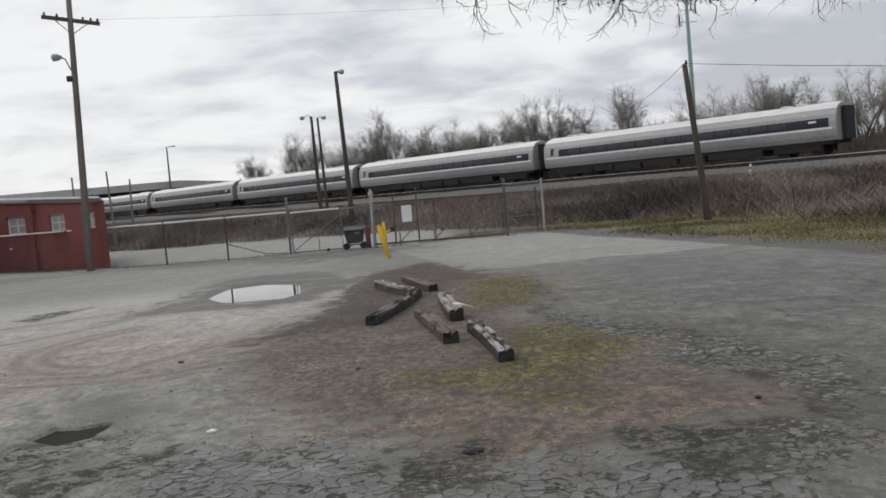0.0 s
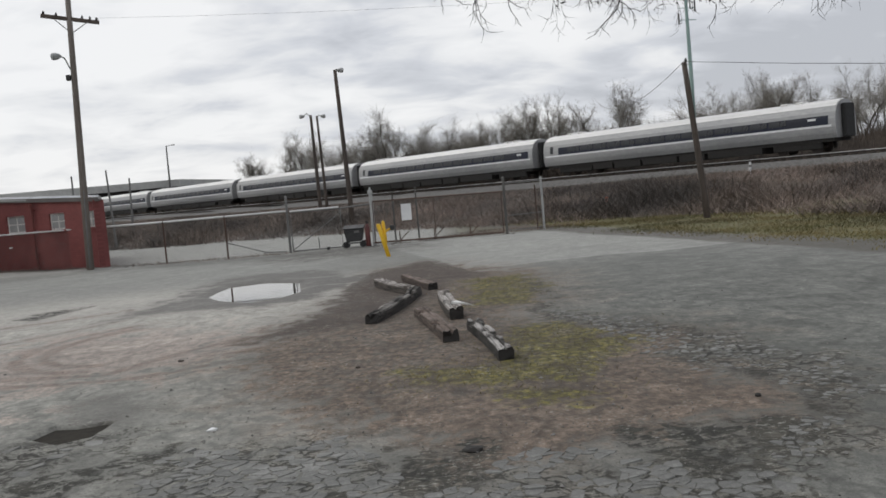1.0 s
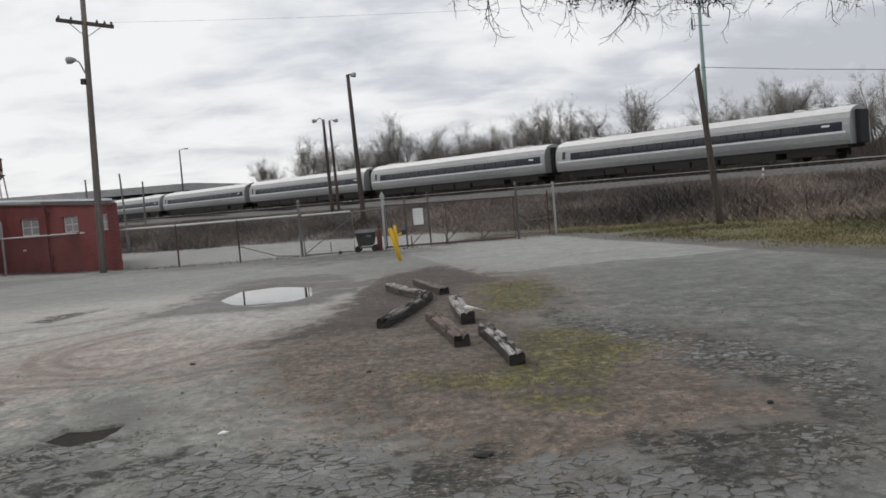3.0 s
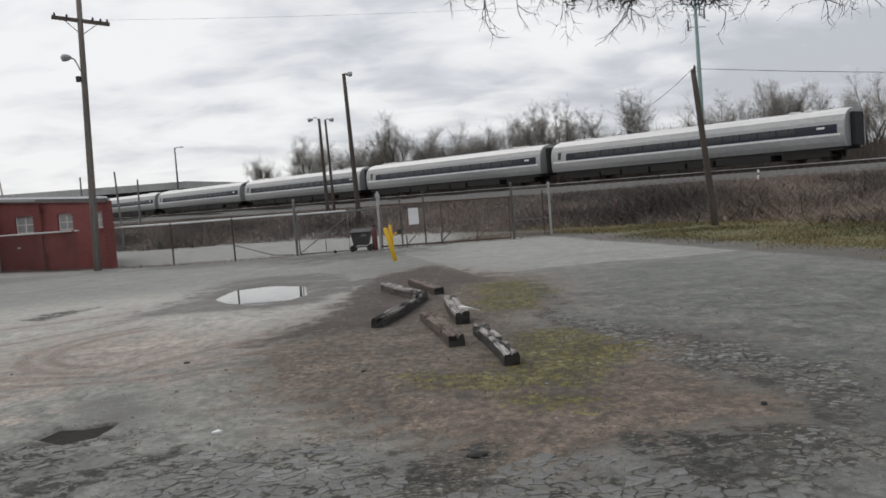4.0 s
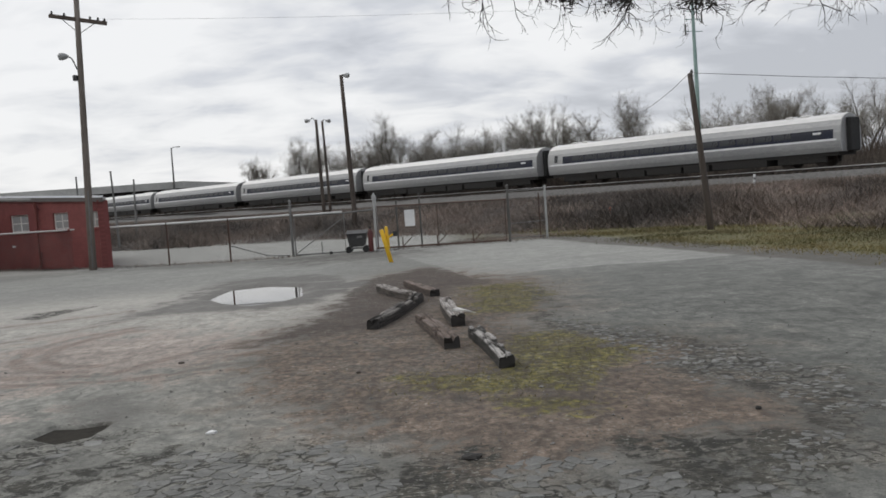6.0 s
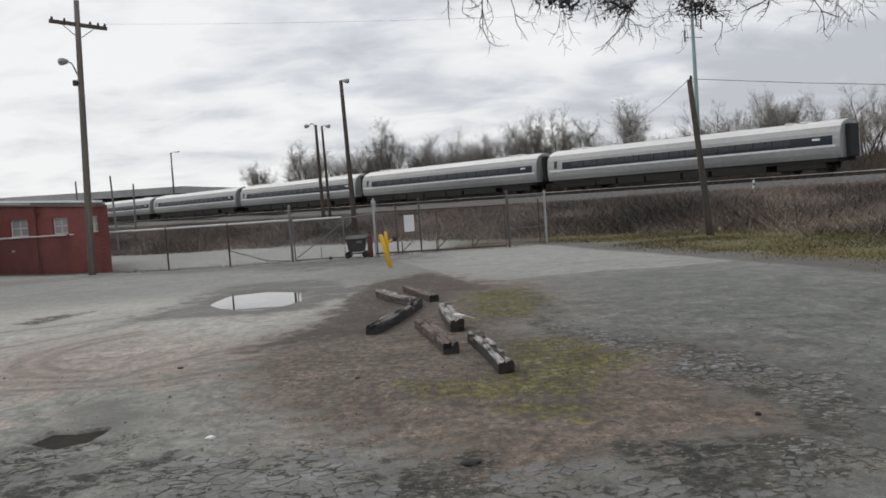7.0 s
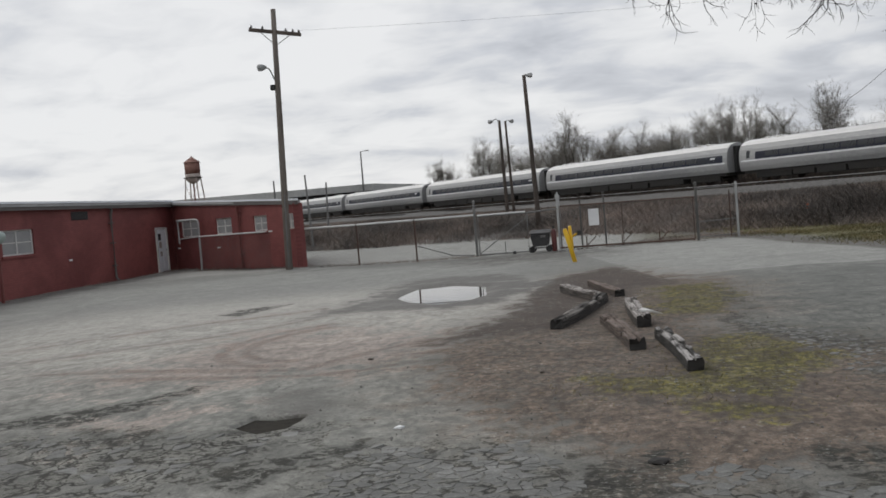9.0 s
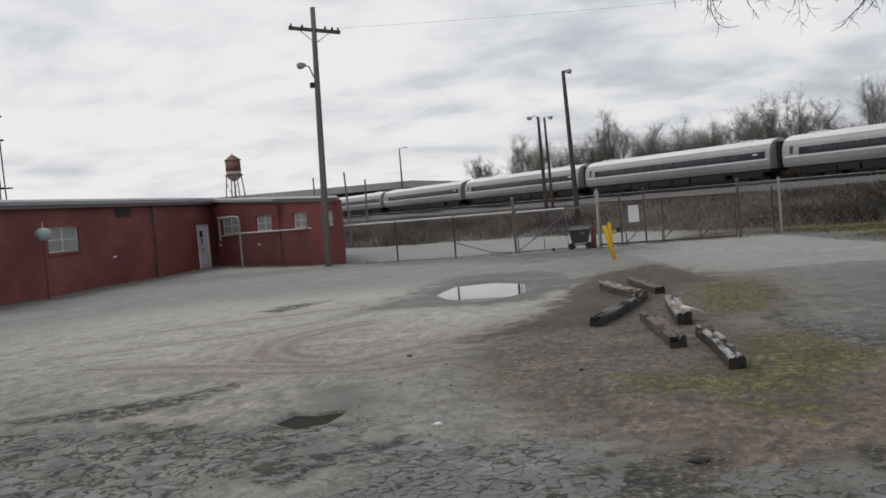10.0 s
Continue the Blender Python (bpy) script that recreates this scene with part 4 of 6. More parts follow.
def mesh_panel(parent, a, b, z0, z1, step=0.11, r=0.0022):
    """Chain link: two families of slanting wires between two posts."""
    a, b = Vector((*a, 0)), Vector((*b, 0))
    L, h = (b - a).length, z1 - z0
    e = (b - a).normalized()
    verts, faces = [], []

    def wire(p, q):
        d = (q - p).normalized()
        s = d.cross(Vector((0, 0, 1)).cross(e)).normalized()
        t = d.cross(s)
        n = len(verts)
        for c in (p, q):
            for k in range(3):
                w = 2 * math.pi * k / 3
                verts.append(c + s * r * math.cos(w) + t * r * math.sin(w))
        for k in range(3):
            faces.append((n + k, n + (k + 1) % 3, n + 3 + (k + 1) % 3, n + 3 + k))

    k = -h
    while k < L:
        for flip in (False, True):
            s0, s1 = max(k, 0), min(k + h, L)
            if s1 - s0 > 0.02:
                za, zb = s0 - k, s1 - k
                if flip:
                    za, zb = h - za, h - zb
                wire(a + e * s0 + Vector((0, 0, z0 + za)), a + e * s1 + Vector((0, 0, z0 + zb)))
        k += step
    return tagged(soup("chain_link", verts, faces, "galv_dull", parent, "grey chain-link mesh"), kind="stuff")


fence = empty("chain_link_fence", Matrix(), "grey chain-link fence with steel posts and top rail", "fence")
for i, (x, y) in enumerate(FENCE_PTS):
    if i == 0:
        continue
    post(fence, x, y, 1.92 if i == 4 else 1.45, 0.045 if i == 4 else 0.03, "galv_dull" if i == 4 else "rust")
for (a, b) in zip(FENCE_PTS, FENCE_PTS[1:]):
    bm = BM()
    tube(bm, [(*a, 1.46), (*b, 1.46)], 0.033, 8)
    part("top_rail", bm, "galv_bright", fence, "pale galvanised top rail")
    mesh_panel(fence, a, b, 0.05, 1.45)
bm = BM()
tube(bm, [(-5.93, 33.15, 0.55), (-4.6, 33.1, 0.1), (-3.9, 33.12, 0.06)], 0.018, 6)
part("brace", bm, "galv_dull", fence)

frame_ob = empty("pipe_frame", Matrix(), "pale steel pipe frame standing against the brick wall", "pipe frame")
bm = BM()
tube(bm, [(-16.3, 38.74, -0.1), (-16.3, 38.74, 2.05), (-16.36, 38.78, 2.16), (-16.5, 38.86, 2.2), (-17.62, 39.62, 2.2)], 0.05, 10)
part("post", bm, "galv", frame_ob)
bm = BM()
tube(bm, [(-17.6, 39.62, 2.2), (-17.6, 39.62, 1.2)], 0.035, 8)
tube(bm, [(-17.6, 39.62, 1.4), (-16.3, 38.74, 1.46)], 0.026, 8)
part("brace", bm, "galv", frame_ob)

gate = empty("swing_gate", Matrix(), "pale steel tube swing gate with chain-link mesh", "gate")
bm = BM()
tube(bm, [(-3.66, 33.0, 0.06), (-3.66, 33.0, 1.40), (-1.96, 32.95, 1.40), (-1.93, 32.95, 1.37), (-1.93, 32.95, 0.06), (-3.66, 33.0, 0.06)], 0.026, 8)
part("gate_frame", bm, "galv_dull", gate)
bm = BM()
tube(bm, [(-3.66, 32.96, 1.435), (-1.98, 32.91, 1.44)], 0.03, 8)
part("top_rail", bm, "galv_bright", gate, "pale galvanised top rail")
bm = BM()
tube(bm, [(-1.93, 32.95, 1.40), (-0.88, 32.97, 1.45)], 0.028, 8)
part("rail", bm, "galv_dull", gate)
bm = BM()
tube(bm, [(-3.64, 33.0, 0.1), (-1.95, 32.95, 1.25)], 0.016, 6)
tube(bm, [(-2.75, 32.98, 0.06), (-2.75, 32.98, 0.45)], 0.016, 6)
part("brace", bm, "galv_dull", gate)
bm = BM()
tube(bm, [(-2.45, 32.93, 0.05), (-2.45, 33.0, 0.05)], 0.06, 12)
part("wheel", bm, "black_iron", gate)
mesh_panel(gate, (-3.66, 33.0), (-1.93, 32.95), 0.06, 1.4)

gate2 = empty("sliding_gate", Matrix(), "long rusty sliding gate with chain-link mesh and thin rails", "gate")
bm = BM()
tube(bm, [(-0.80, 32.9, 1.53), (3.70, 32.82, 1.47)], 0.022, 8)
part("top_rail", bm, "rust", gate2)
bm = BM()
tube(bm, [(-0.86, 32.9, 0.10), (3.66, 32.82, 0.06)], 0.03, 8)
part("bottom_rail", bm, "rust", gate2)
for x in (0.05, 1.25, 2.5):
    bm = BM()
    tube(bm, [(x, 32.9, -0.05), (x, 32.9, 0.42)], 0.02, 6)
    tube(bm, [(x, 32.9, 0.10), (x + 0.32, 32.9, 0.40)], 0.016, 6)
    part("support", bm, "rust", gate2)
for x in (-0.8, 1.3, 3.66):
    bm = BM()
    tube(bm, [(x, 32.88, 0.08), (x, 32.88, 1.5)], 0.014, 6)
    part("upright", bm, "rust", gate2)
mesh_panel(gate2, (-0.8, 32.88), (3.66, 32.82), 0.1, 1.5)

gpost = empty("gate_post", Matrix(), "thick pale gate post with a fitting on top", "post")
post(gpost, -0.84, 33.0, 1.80, 0.065, "galv")
bm = BM()
box(bm, (-0.93, 32.93, 1.80), (-0.77, 33.07, 1.93), 0.02)
tube(bm, [(-0.85, 33.0, 1.9), (-0.85, 33.0, 2.02)], [0.05, 0.02], 8)
part("fitting", bm, "galv", gpost)
for x, y, h in ((0.72, 33.3, 1.85), (-0.1, 33.3, 1.65)):
    p2 = empty("steel_post", Matrix(), "grey steel post behind the gate", "post", "posts behind the gate")
    post(p2, x, y, h, 0.03, "galv_dark")

pen = empty("fence_end_panel", Matrix(), "short chain-link end panel between two steel posts", "fence")
post(pen, 3.77, 32.84, 1.92, 0.045, "galv_dark")
post(pen, 5.21, 33.69, 1.82, 0.04, "galv")
for z, r in ((1.74, 0.02), (0.62, 0.018), (0.1, 0.018)):
    bm = BM()
    tube(bm, [(3.77, 32.84, z), (5.21, 33.69, z)], r, 8)
    part("rail", bm, "galv_dull", pen)
bm = BM()
tube(bm, [(4.95, 33.54, 0.0), (4.95, 33.54, 1.6)], 0.022, 8)
part("brace", bm, "rust", pen)
mesh_panel(pen, (3.77, 32.84), (5.21, 33.69), 0.1, 1.74)

sign = empty("gate_sign", pose(0.34, 32.84, 0), "blank white notice board wired to the gate", "sign")
bm = BM()
box(bm, (-0.175, -0.012, 0.78), (0.175, 0.012, 1.35), 0.006)
part("board", bm, "white", sign)
bm = BM()
for x in (-0.12, 0.12):
    tube(bm, [(x, -0.016, 1.30), (x, 0.06, 1.30)], 0.008, 6)
part("bolt", bm, "galv", sign)

# wheeled dark bin beside the gate
cart = empty("wheeled_bin", pose(-1.53, 33.25, 0, 0, 0, -4), "dark grey wheeled bin on a steel frame by the gate", "bin")
bm = BM()
prism(bm, [(-0.34, -0.24), (0.34, -0.24), (0.34, 0.24), (-0.34, 0.24)], 0.2, 0.62)
for vtx in bm.verts:
    if vtx.co.z < 0.3:
        vtx.co.x *= 0.78
bmesh.ops.bevel(bm, geom=bm.edges[:], offset=0.03, segments=2, affect="EDGES")
part("body", bm, "black_iron", cart)
bm = BM()
prism(bm, [(-0.36, -0.27), (0.36, -0.27), (0.36, 0.26), (-0.36, 0.26)], 0.62, [0.66, 0.66, 0.76, 0.76])
part("lid", bm, "black_iron", cart)
bm = BM()
box(bm, (0.02, -0.25, 0.5), (0.2, -0.242, 0.58))
part("label_plate", bm, "galv_dull", cart)
bm = BM()
for s in (-0.3, 0.3):
    tube(bm, [(s, -0.25, 0.12), (s, 0.25, 0.12)], 0.02, 6)
tube(bm, [(-0.42, -0.22, 0.14), (0.42, -0.22, 0.14)], 0.022, 6)
tube(bm, [(-0.42, 0.22, 0.14), (0.42, 0.22, 0.14)], 0.022, 6)
part("chassis", bm, "galv_dull", cart)
for x in (-0.3, 0.3):
    for y in (-0.24, 0.24):
        bm = BM()
        tube(bm, [(x, y - 0.03, 0.10), (x, y + 0.03, 0.10)], 0.11, 14)
        part("wheel", bm, "rubber", cart)
drum = empty("red_gas_cylinder", pose(-1.06, 33.05, 0), "narrow red cylinder standing by the gate post", "cylinder")
bm = BM()
tube(bm, [(0, 0, 0.0), (0, 0, 0.04), (0, 0, 0.64), (0, 0, 0.73), (0, 0, 0.77)], [0.08, 0.09, 0.09, 0.06, 0.03], 14)
part("body", bm, "red", drum, smooth=True)
bm = BM()
tube(bm, [(0, 0, 0.76), (0, 0, 0.85)], [0.025, 0.02], 8)
box(bm, (-0.05, -0.02, 0.81), (0.05, 0.02, 0.86))
part("valve", bm, "black_iron", drum)

# leaning yellow guard post with a keypad arm
ypost = empty("yellow_guard_post", pose(-0.29, 26.62, 0), "leaning yellow steel guard post with a dark keypad arm", "bollard")
bm = BM()
tube(bm, [(0.0, 0, -0.15), (-0.245, 0.0, 0.90), (-0.255, 0, 0.94)], [0.062, 0.062, 0.04], 14)
part("post", bm, "yellow", ypost, smooth=True)
bm = BM()
tube(bm, [(-0.07, 0.05, 0.38), (-0.09, 0.06, 0.6), (-0.115, 0.06, 0.97), (-0.12, 0.06, 1.02)], [0.03, 0.048, 0.048, 0.02], 12)
part("stem", bm, "yellow", ypost, smooth=True)
bm = BM()
tube(bm, [(-0.12, 0.10, 0.66), (0.02, 0.06, 0.76), (0.10, 0.02, 0.79)], 0.028, 10)
part("arm", bm, "yellow", ypost, smooth=True)
bm = BM()
box(bm, (0.07, -0.05, 0.74), (0.19, 0.06, 0.87), 0.012)
part("keypad", bm, "black_iron", ypost, "dark keypad box")
bm = BM()
tube(bm, [(-0.10, 0.1, 0.98), (0.02, 0.1, 1.2), (0.10, 0.1, 1.32)], 0.010, 6)
part("conduit", bm, "galv_dull", ypost)

# ---------- poles ----------
def wood_pole(name, base, top, r0, r1, mat, label, lean_segments=6):
    ob = empty(name, Matrix.Translation(base), label, "utility pole")
    b, t = Vector(base), Vector(top)
    bm = BM()
    n = lean_segments
    tube(bm, [(t - b) * (i / n) + Vector((0, 0, -0.6 if i == 0 else 0)) for i in range(n + 1)], [r0 + (r1 - r0) * i / n for i in range(n + 1)], 12)
    part("pole", bm, mat, ob, smooth=True)
    return ob


def cobra_lamp(ob, at, tip, label="grey street lamp head"):
    """A curved bracket from the pole and an oval lamp head at its end."""
    a, b = Vector(at), Vector(tip)
    mid = (a + b) / 2 + Vector((0, 0, abs((b - a).x) * 0.35 + 0.06))
    bm = BM()
    tube(bm, [a, a.lerp(mid, 0.6) + Vector((0, 0, 0.02)), mid, b], 0.024, 8)
    arm = part("bracket", bm, "galv_dull", ob)
    d = (b - a)
    d.z = 0
    d.normalize()
    bm = BM()
    tube(bm, [b - d * 0.06, b + d * 0.02, b + d * 0.12, b + d * 0.24, b + d * 0.29], [0.05, 0.11, 0.15, 0.15, 0.05], 12)
    for vtx in bm.verts:
        vtx.co.z = b.z + (vtx.co.z - b.z) * (0.7 if vtx.co.z > b.z else 1.0)
    part("lamp_head", bm, "galv", ob, label, smooth=True)


pl = wood_pole("utility_pole", (-10.97, 34.12, 0), (-10.71, 34.21, 9.63), 0.135, 0.09, "pole", "tall grey wooden utility pole with a cross-arm and lamp")
o = Vector((-11.1, 34.12, 0))
bm = BM()
a, b = Vector((-11.75, 33.95, 8.94)) - o, Vector((-9.92, 34.43, 8.64)) - o
e = (b - a).normalized()
m = Matrix.Translation((a + b) / 2) @ e.to_track_quat("X", "Z").to_matrix().to_4x4()
box(bm, (-(b - a).length / 2, -0.06, -0.07), ((b - a).length / 2, 0.05, 0.06), 0.01, m)
arm = part("cross_arm", bm, "pole_dark", pl, "dark wooden cross-arm")
for s in (-0.86, -0.45, 0.4, 0.66, 0.88):
    bm = BM()
    p = (a + b) / 2 + e * s
    tube(bm, [p + Vector((0, 0, 0.05)), p + Vector((0, 0, 0.1)), p + Vector((0, 0, 0.13)), p + Vector((0, 0, 0.17))], [0.02, 0.05, 0.035, 0.02], 8)
    part("insulator", bm, "black_iron", arm)
bm = BM()
c = (a + b) / 2
tube(bm, [c - e * 0.55 + Vector((0, 0, -0.05)), c + Vector((0.0, 0, -0.5))], 0.015, 6)
tube(bm, [c + e * 0.55 + Vector((0, 0, -0.05)), c + Vector((0.0, 0, -0.5))], 0.015, 6)
part("arm_brace", bm, "galv_dull", pl)
cobra_lamp(pl, Vector((-11.0, 34.14, 7.05)) - o, Vector((-11.28, 33.98, 7.52)) - o)
bm = BM()
box(bm, (-0.06, -0.10, 6.66), (0.09, 0.06, 6.86), 0.02)
part("photocell_box", bm, "black_iron", pl)
bm = BM()
tube(bm, [(0.06, -0.17, 0.1), (0.12, -0.13, 2.8)], 0.022, 6)
part("conduit", bm, "galv_dull", pl)

pr = wood_pole("wooden_pole", (10.26, 31.0, 0), (9.86, 31.11, 5.18), 0.115, 0.085, "pole_dark", "dark wooden pole standing in the grass strip")
bm = BM()
tube(bm, [(-0.36, 0.05, 5.2), (-0.36, 0.05, 5.3)], [0.05, 0.03], 8)
tube(bm, [(-0.43, 0.0, 5.1), (-0.28, 0.1, 5.1)], 0.02, 6)
part("insulator", bm, "black_iron", pr)


def lamp_pole(x, y, z_top, r, lamp_dx, label, base_x=None):
    bx = x if base_x is None else base_x
    z0 = float(ground_z(bx, y))
    ob = wood_pole("lamp_pole", (bx, y, z0), (x, y, z_top), r, r * 0.65, "pole_dark", label)
    q = Vector((x - bx, 0, z_top - z0))
    cobra_lamp(ob, q + Vector((0, 0, -0.15)), q + Vector((lamp_dx, 0, -0.02)))
    tagged(ob, group="lamp poles by the railway")
    return ob


lamp_pole(-2.50, 50.0, 8.35, 0.14, 0.16, "tall dark wooden pole with a street lamp", -2.32)
lamp_pole(-4.93, 62.0, 7.17, 0.13, -0.45, "dark wooden pole with a lamp arm", -4.86)
lamp_pole(-4.83, 66.0, 7.42, 0.11, 0.30, "dark wooden pole with a lamp arm", -4.72)
for x, y, zt, bx in ((-19.8, 60.0, 4.5, -19.8), (-16.2, 55.0, 4.45, -16.05), (-16.3, 60.0, 4.1, -16.42)):
    z0 = float(ground_z(bx, y))
    s = empty("steel_pole", pose(bx, y, z0), "thin grey steel pole beyond the yard", "pole", "thin poles")
    bm = BM()
    tube(bm, [(0, 0, -0.3), (x - bx, 0, zt - z0)], [0.075, 0.05], 8)
    part("shaft", bm, "galv_dull", s)
    bm = BM()
    tube(bm, [(0, 0, -0.02), (0, 0, 0.12)], 0.14, 8)
    part("collar", bm, "galv_dull", s)

# wires
def wire(a, b, sag, r, label):
    a, b = Vector(a), Vector(b)
    bm = BM()
    n = 14
    tube(bm, [a.lerp(b, i / n) - Vector((0, 0, sag * 4 * (i / n) * (1 - i / n))) for i in range(n + 1)], r, 5)
    tagged(part("overhead_wire", bm, "black_iron"), label, "wire", "overhead wires")


wire((9.86, 31.11, 5.2), (21.9, 100.0, 9.6), 1.3, 0.009, "thin dark wire sagging from the wooden pole")
wire((9.86, 31.11, 5.2), (62, 33, 5.2), 1.3, 0.009, "thin dark wire running along the grass strip")
wire((-9.95, 34.43, 8.8), (40, 42, 10.4), 0.8, 0.0035, "thin dark wire from the cross-arm")

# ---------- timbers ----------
def timber_material(name, dark, light, top_tone, lo, hi):
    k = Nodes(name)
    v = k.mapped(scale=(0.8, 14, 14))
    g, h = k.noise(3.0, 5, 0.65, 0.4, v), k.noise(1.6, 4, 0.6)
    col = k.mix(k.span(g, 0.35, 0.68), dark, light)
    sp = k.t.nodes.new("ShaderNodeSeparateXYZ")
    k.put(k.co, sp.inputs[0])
    # pale by height: bleached wood and light from above put into one colour
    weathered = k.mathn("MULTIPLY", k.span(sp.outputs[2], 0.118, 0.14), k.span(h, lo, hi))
    col = k.mix(k.mathn("MULTIPLY", weathered, k.span(g, 0.3, 0.6, 0.2, 1.0)), col, top_tone)
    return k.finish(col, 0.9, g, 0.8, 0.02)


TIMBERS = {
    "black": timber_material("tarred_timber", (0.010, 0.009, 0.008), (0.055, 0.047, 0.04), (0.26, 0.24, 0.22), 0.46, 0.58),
    "pale": timber_material("pale_topped_timber", (0.022, 0.019, 0.016), (0.11, 0.092, 0.078), (0.44, 0.41, 0.385), 0.36, 0.56),
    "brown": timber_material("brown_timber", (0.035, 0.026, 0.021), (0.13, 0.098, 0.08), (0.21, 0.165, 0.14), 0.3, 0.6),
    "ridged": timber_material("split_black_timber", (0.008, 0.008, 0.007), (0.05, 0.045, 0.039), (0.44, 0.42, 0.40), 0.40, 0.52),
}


def timber(a, b, w, h, seed, label, look_, tilt=0.0, decay=0.35):
    """An old squared timber from a to b, with split, rotted top edges and rough ends."""
    rng = random.Random(seed)
    a, b = Vector((*a, 0)), Vector((*b, 0))
    L = (b - a).length
    ang = math.atan2((b - a).y, (b - a).x)
    n = 44
    prof = [(-0.5, 0.02), (-0.51, 0.5), (-0.49, 0.93), (-0.43, 1.0), (-0.20, 1.0), (-0.05, 0.99), (0.0, 0.90), (0.05, 0.99), (0.22, 1.0), (0.43, 1.0), (0.49, 0.92), (0.5, 0.5), (0.5, 0.02)]
    bm = BM()
    rings = []
    bow = rng.uniform(-0.04, 0.04)
    notches = [(rng.uniform(0.1, 0.9) * L, rng.uniform(0.05, 0.22), rng.choice((-1, 1)), rng.uniform(0.25, 0.7)) for _ in range(5)]
    for i in range(n + 1):
        x = L * i / n
        bend_y = bow * math.sin(math.pi * i / n)
        ring = []
        for j, (py, pz) in enumerate(prof):
            dz = 0.0
            if 2 <= j <= 10:
                # rot that runs along the grain, deepest in the split down the middle
                rot = max(0.0, noise.noise(Vector((x * 1.4, j * 0.9, seed * 7.3))) + 0.12)
                dz = -decay * rot * (2.2 if j in (5, 6, 7) else 0.9) - 0.035 * abs(noise.noise(Vector((x * 9, j * 3.1, seed))))
                for at, half, sgn, deep in notches:
                    if abs(x - at) < half and py * sgn > 0.12:
                        dz -= deep * decay * 1.6
            ex = rng.uniform(-0.03, 0.03) if i in (0, n) else 0
            wob = 0.05 * noise.noise(Vector((x * 2.5, j * 1.7, seed + 40.0)))
            ring.append(bm.verts.new((x + ex, (py + wob) * w + bend_y, max(0.004, pz + dz) * h)))
        rings.append(ring)
    for p, q in zip(rings, rings[1:]):
        for j in range(len(prof)):
            bm.faces.new((p[j], q[j], q[(j + 1) % len(prof)], p[(j + 1) % len(prof)]))
    bm.faces.new(rings[0])
    bm.faces.new(rings[-1][::-1])
    bm.faces.ensure_lookup_table()
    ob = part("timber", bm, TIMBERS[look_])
    # end faces set near black, darker than the sides
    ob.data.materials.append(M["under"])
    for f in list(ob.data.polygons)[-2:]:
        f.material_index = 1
    z = float(ground_z((a.x + b.x) / 2, (a.y + b.y) / 2))
    ob.matrix_basis = pose(a.x, a.y, z - 0.012, tilt, 0, math.degrees(ang))
    tagged(ob, label, "timber", "old timbers on the ground")
    return ob


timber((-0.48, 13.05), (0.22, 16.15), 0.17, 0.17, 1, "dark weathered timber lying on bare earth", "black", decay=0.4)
timber((0.18, 16.25), (-0.47, 18.4), 0.17, 0.17, 2, "grey weathered timber with pale top", "pale", decay=0.3)
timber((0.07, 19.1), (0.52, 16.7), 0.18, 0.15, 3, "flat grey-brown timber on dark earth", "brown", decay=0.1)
timber((0.63, 15.1), (0.69, 12.85), 0.19, 0.19, 4, "thick pale-topped timber with a split top", "pale", decay=0.25)
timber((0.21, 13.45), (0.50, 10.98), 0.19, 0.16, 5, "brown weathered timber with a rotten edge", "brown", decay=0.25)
timber((0.83, 11.8), (0.97, 9.45), 0.165, 0.155, 6, "split black timber with pale grey ridges", "ridged", decay=0.32)
small = empty("wood_splinter", pose(0.70, 13.55, 0.0), "bleached wood splinter leaning on a timber", "splinter")
bm = BM()
prism(bm, [(-0.06, -0.42), (0.14, -0.44), (0.26, -0.36), (0.20, -0.30), (0.02, -0.28)], [0.175, 0.155, 0.115, 0.125, 0.18], [0.20, 0.175, 0.125, 0.14, 0.205])
part("splinter", bm, "white_dirty", small)

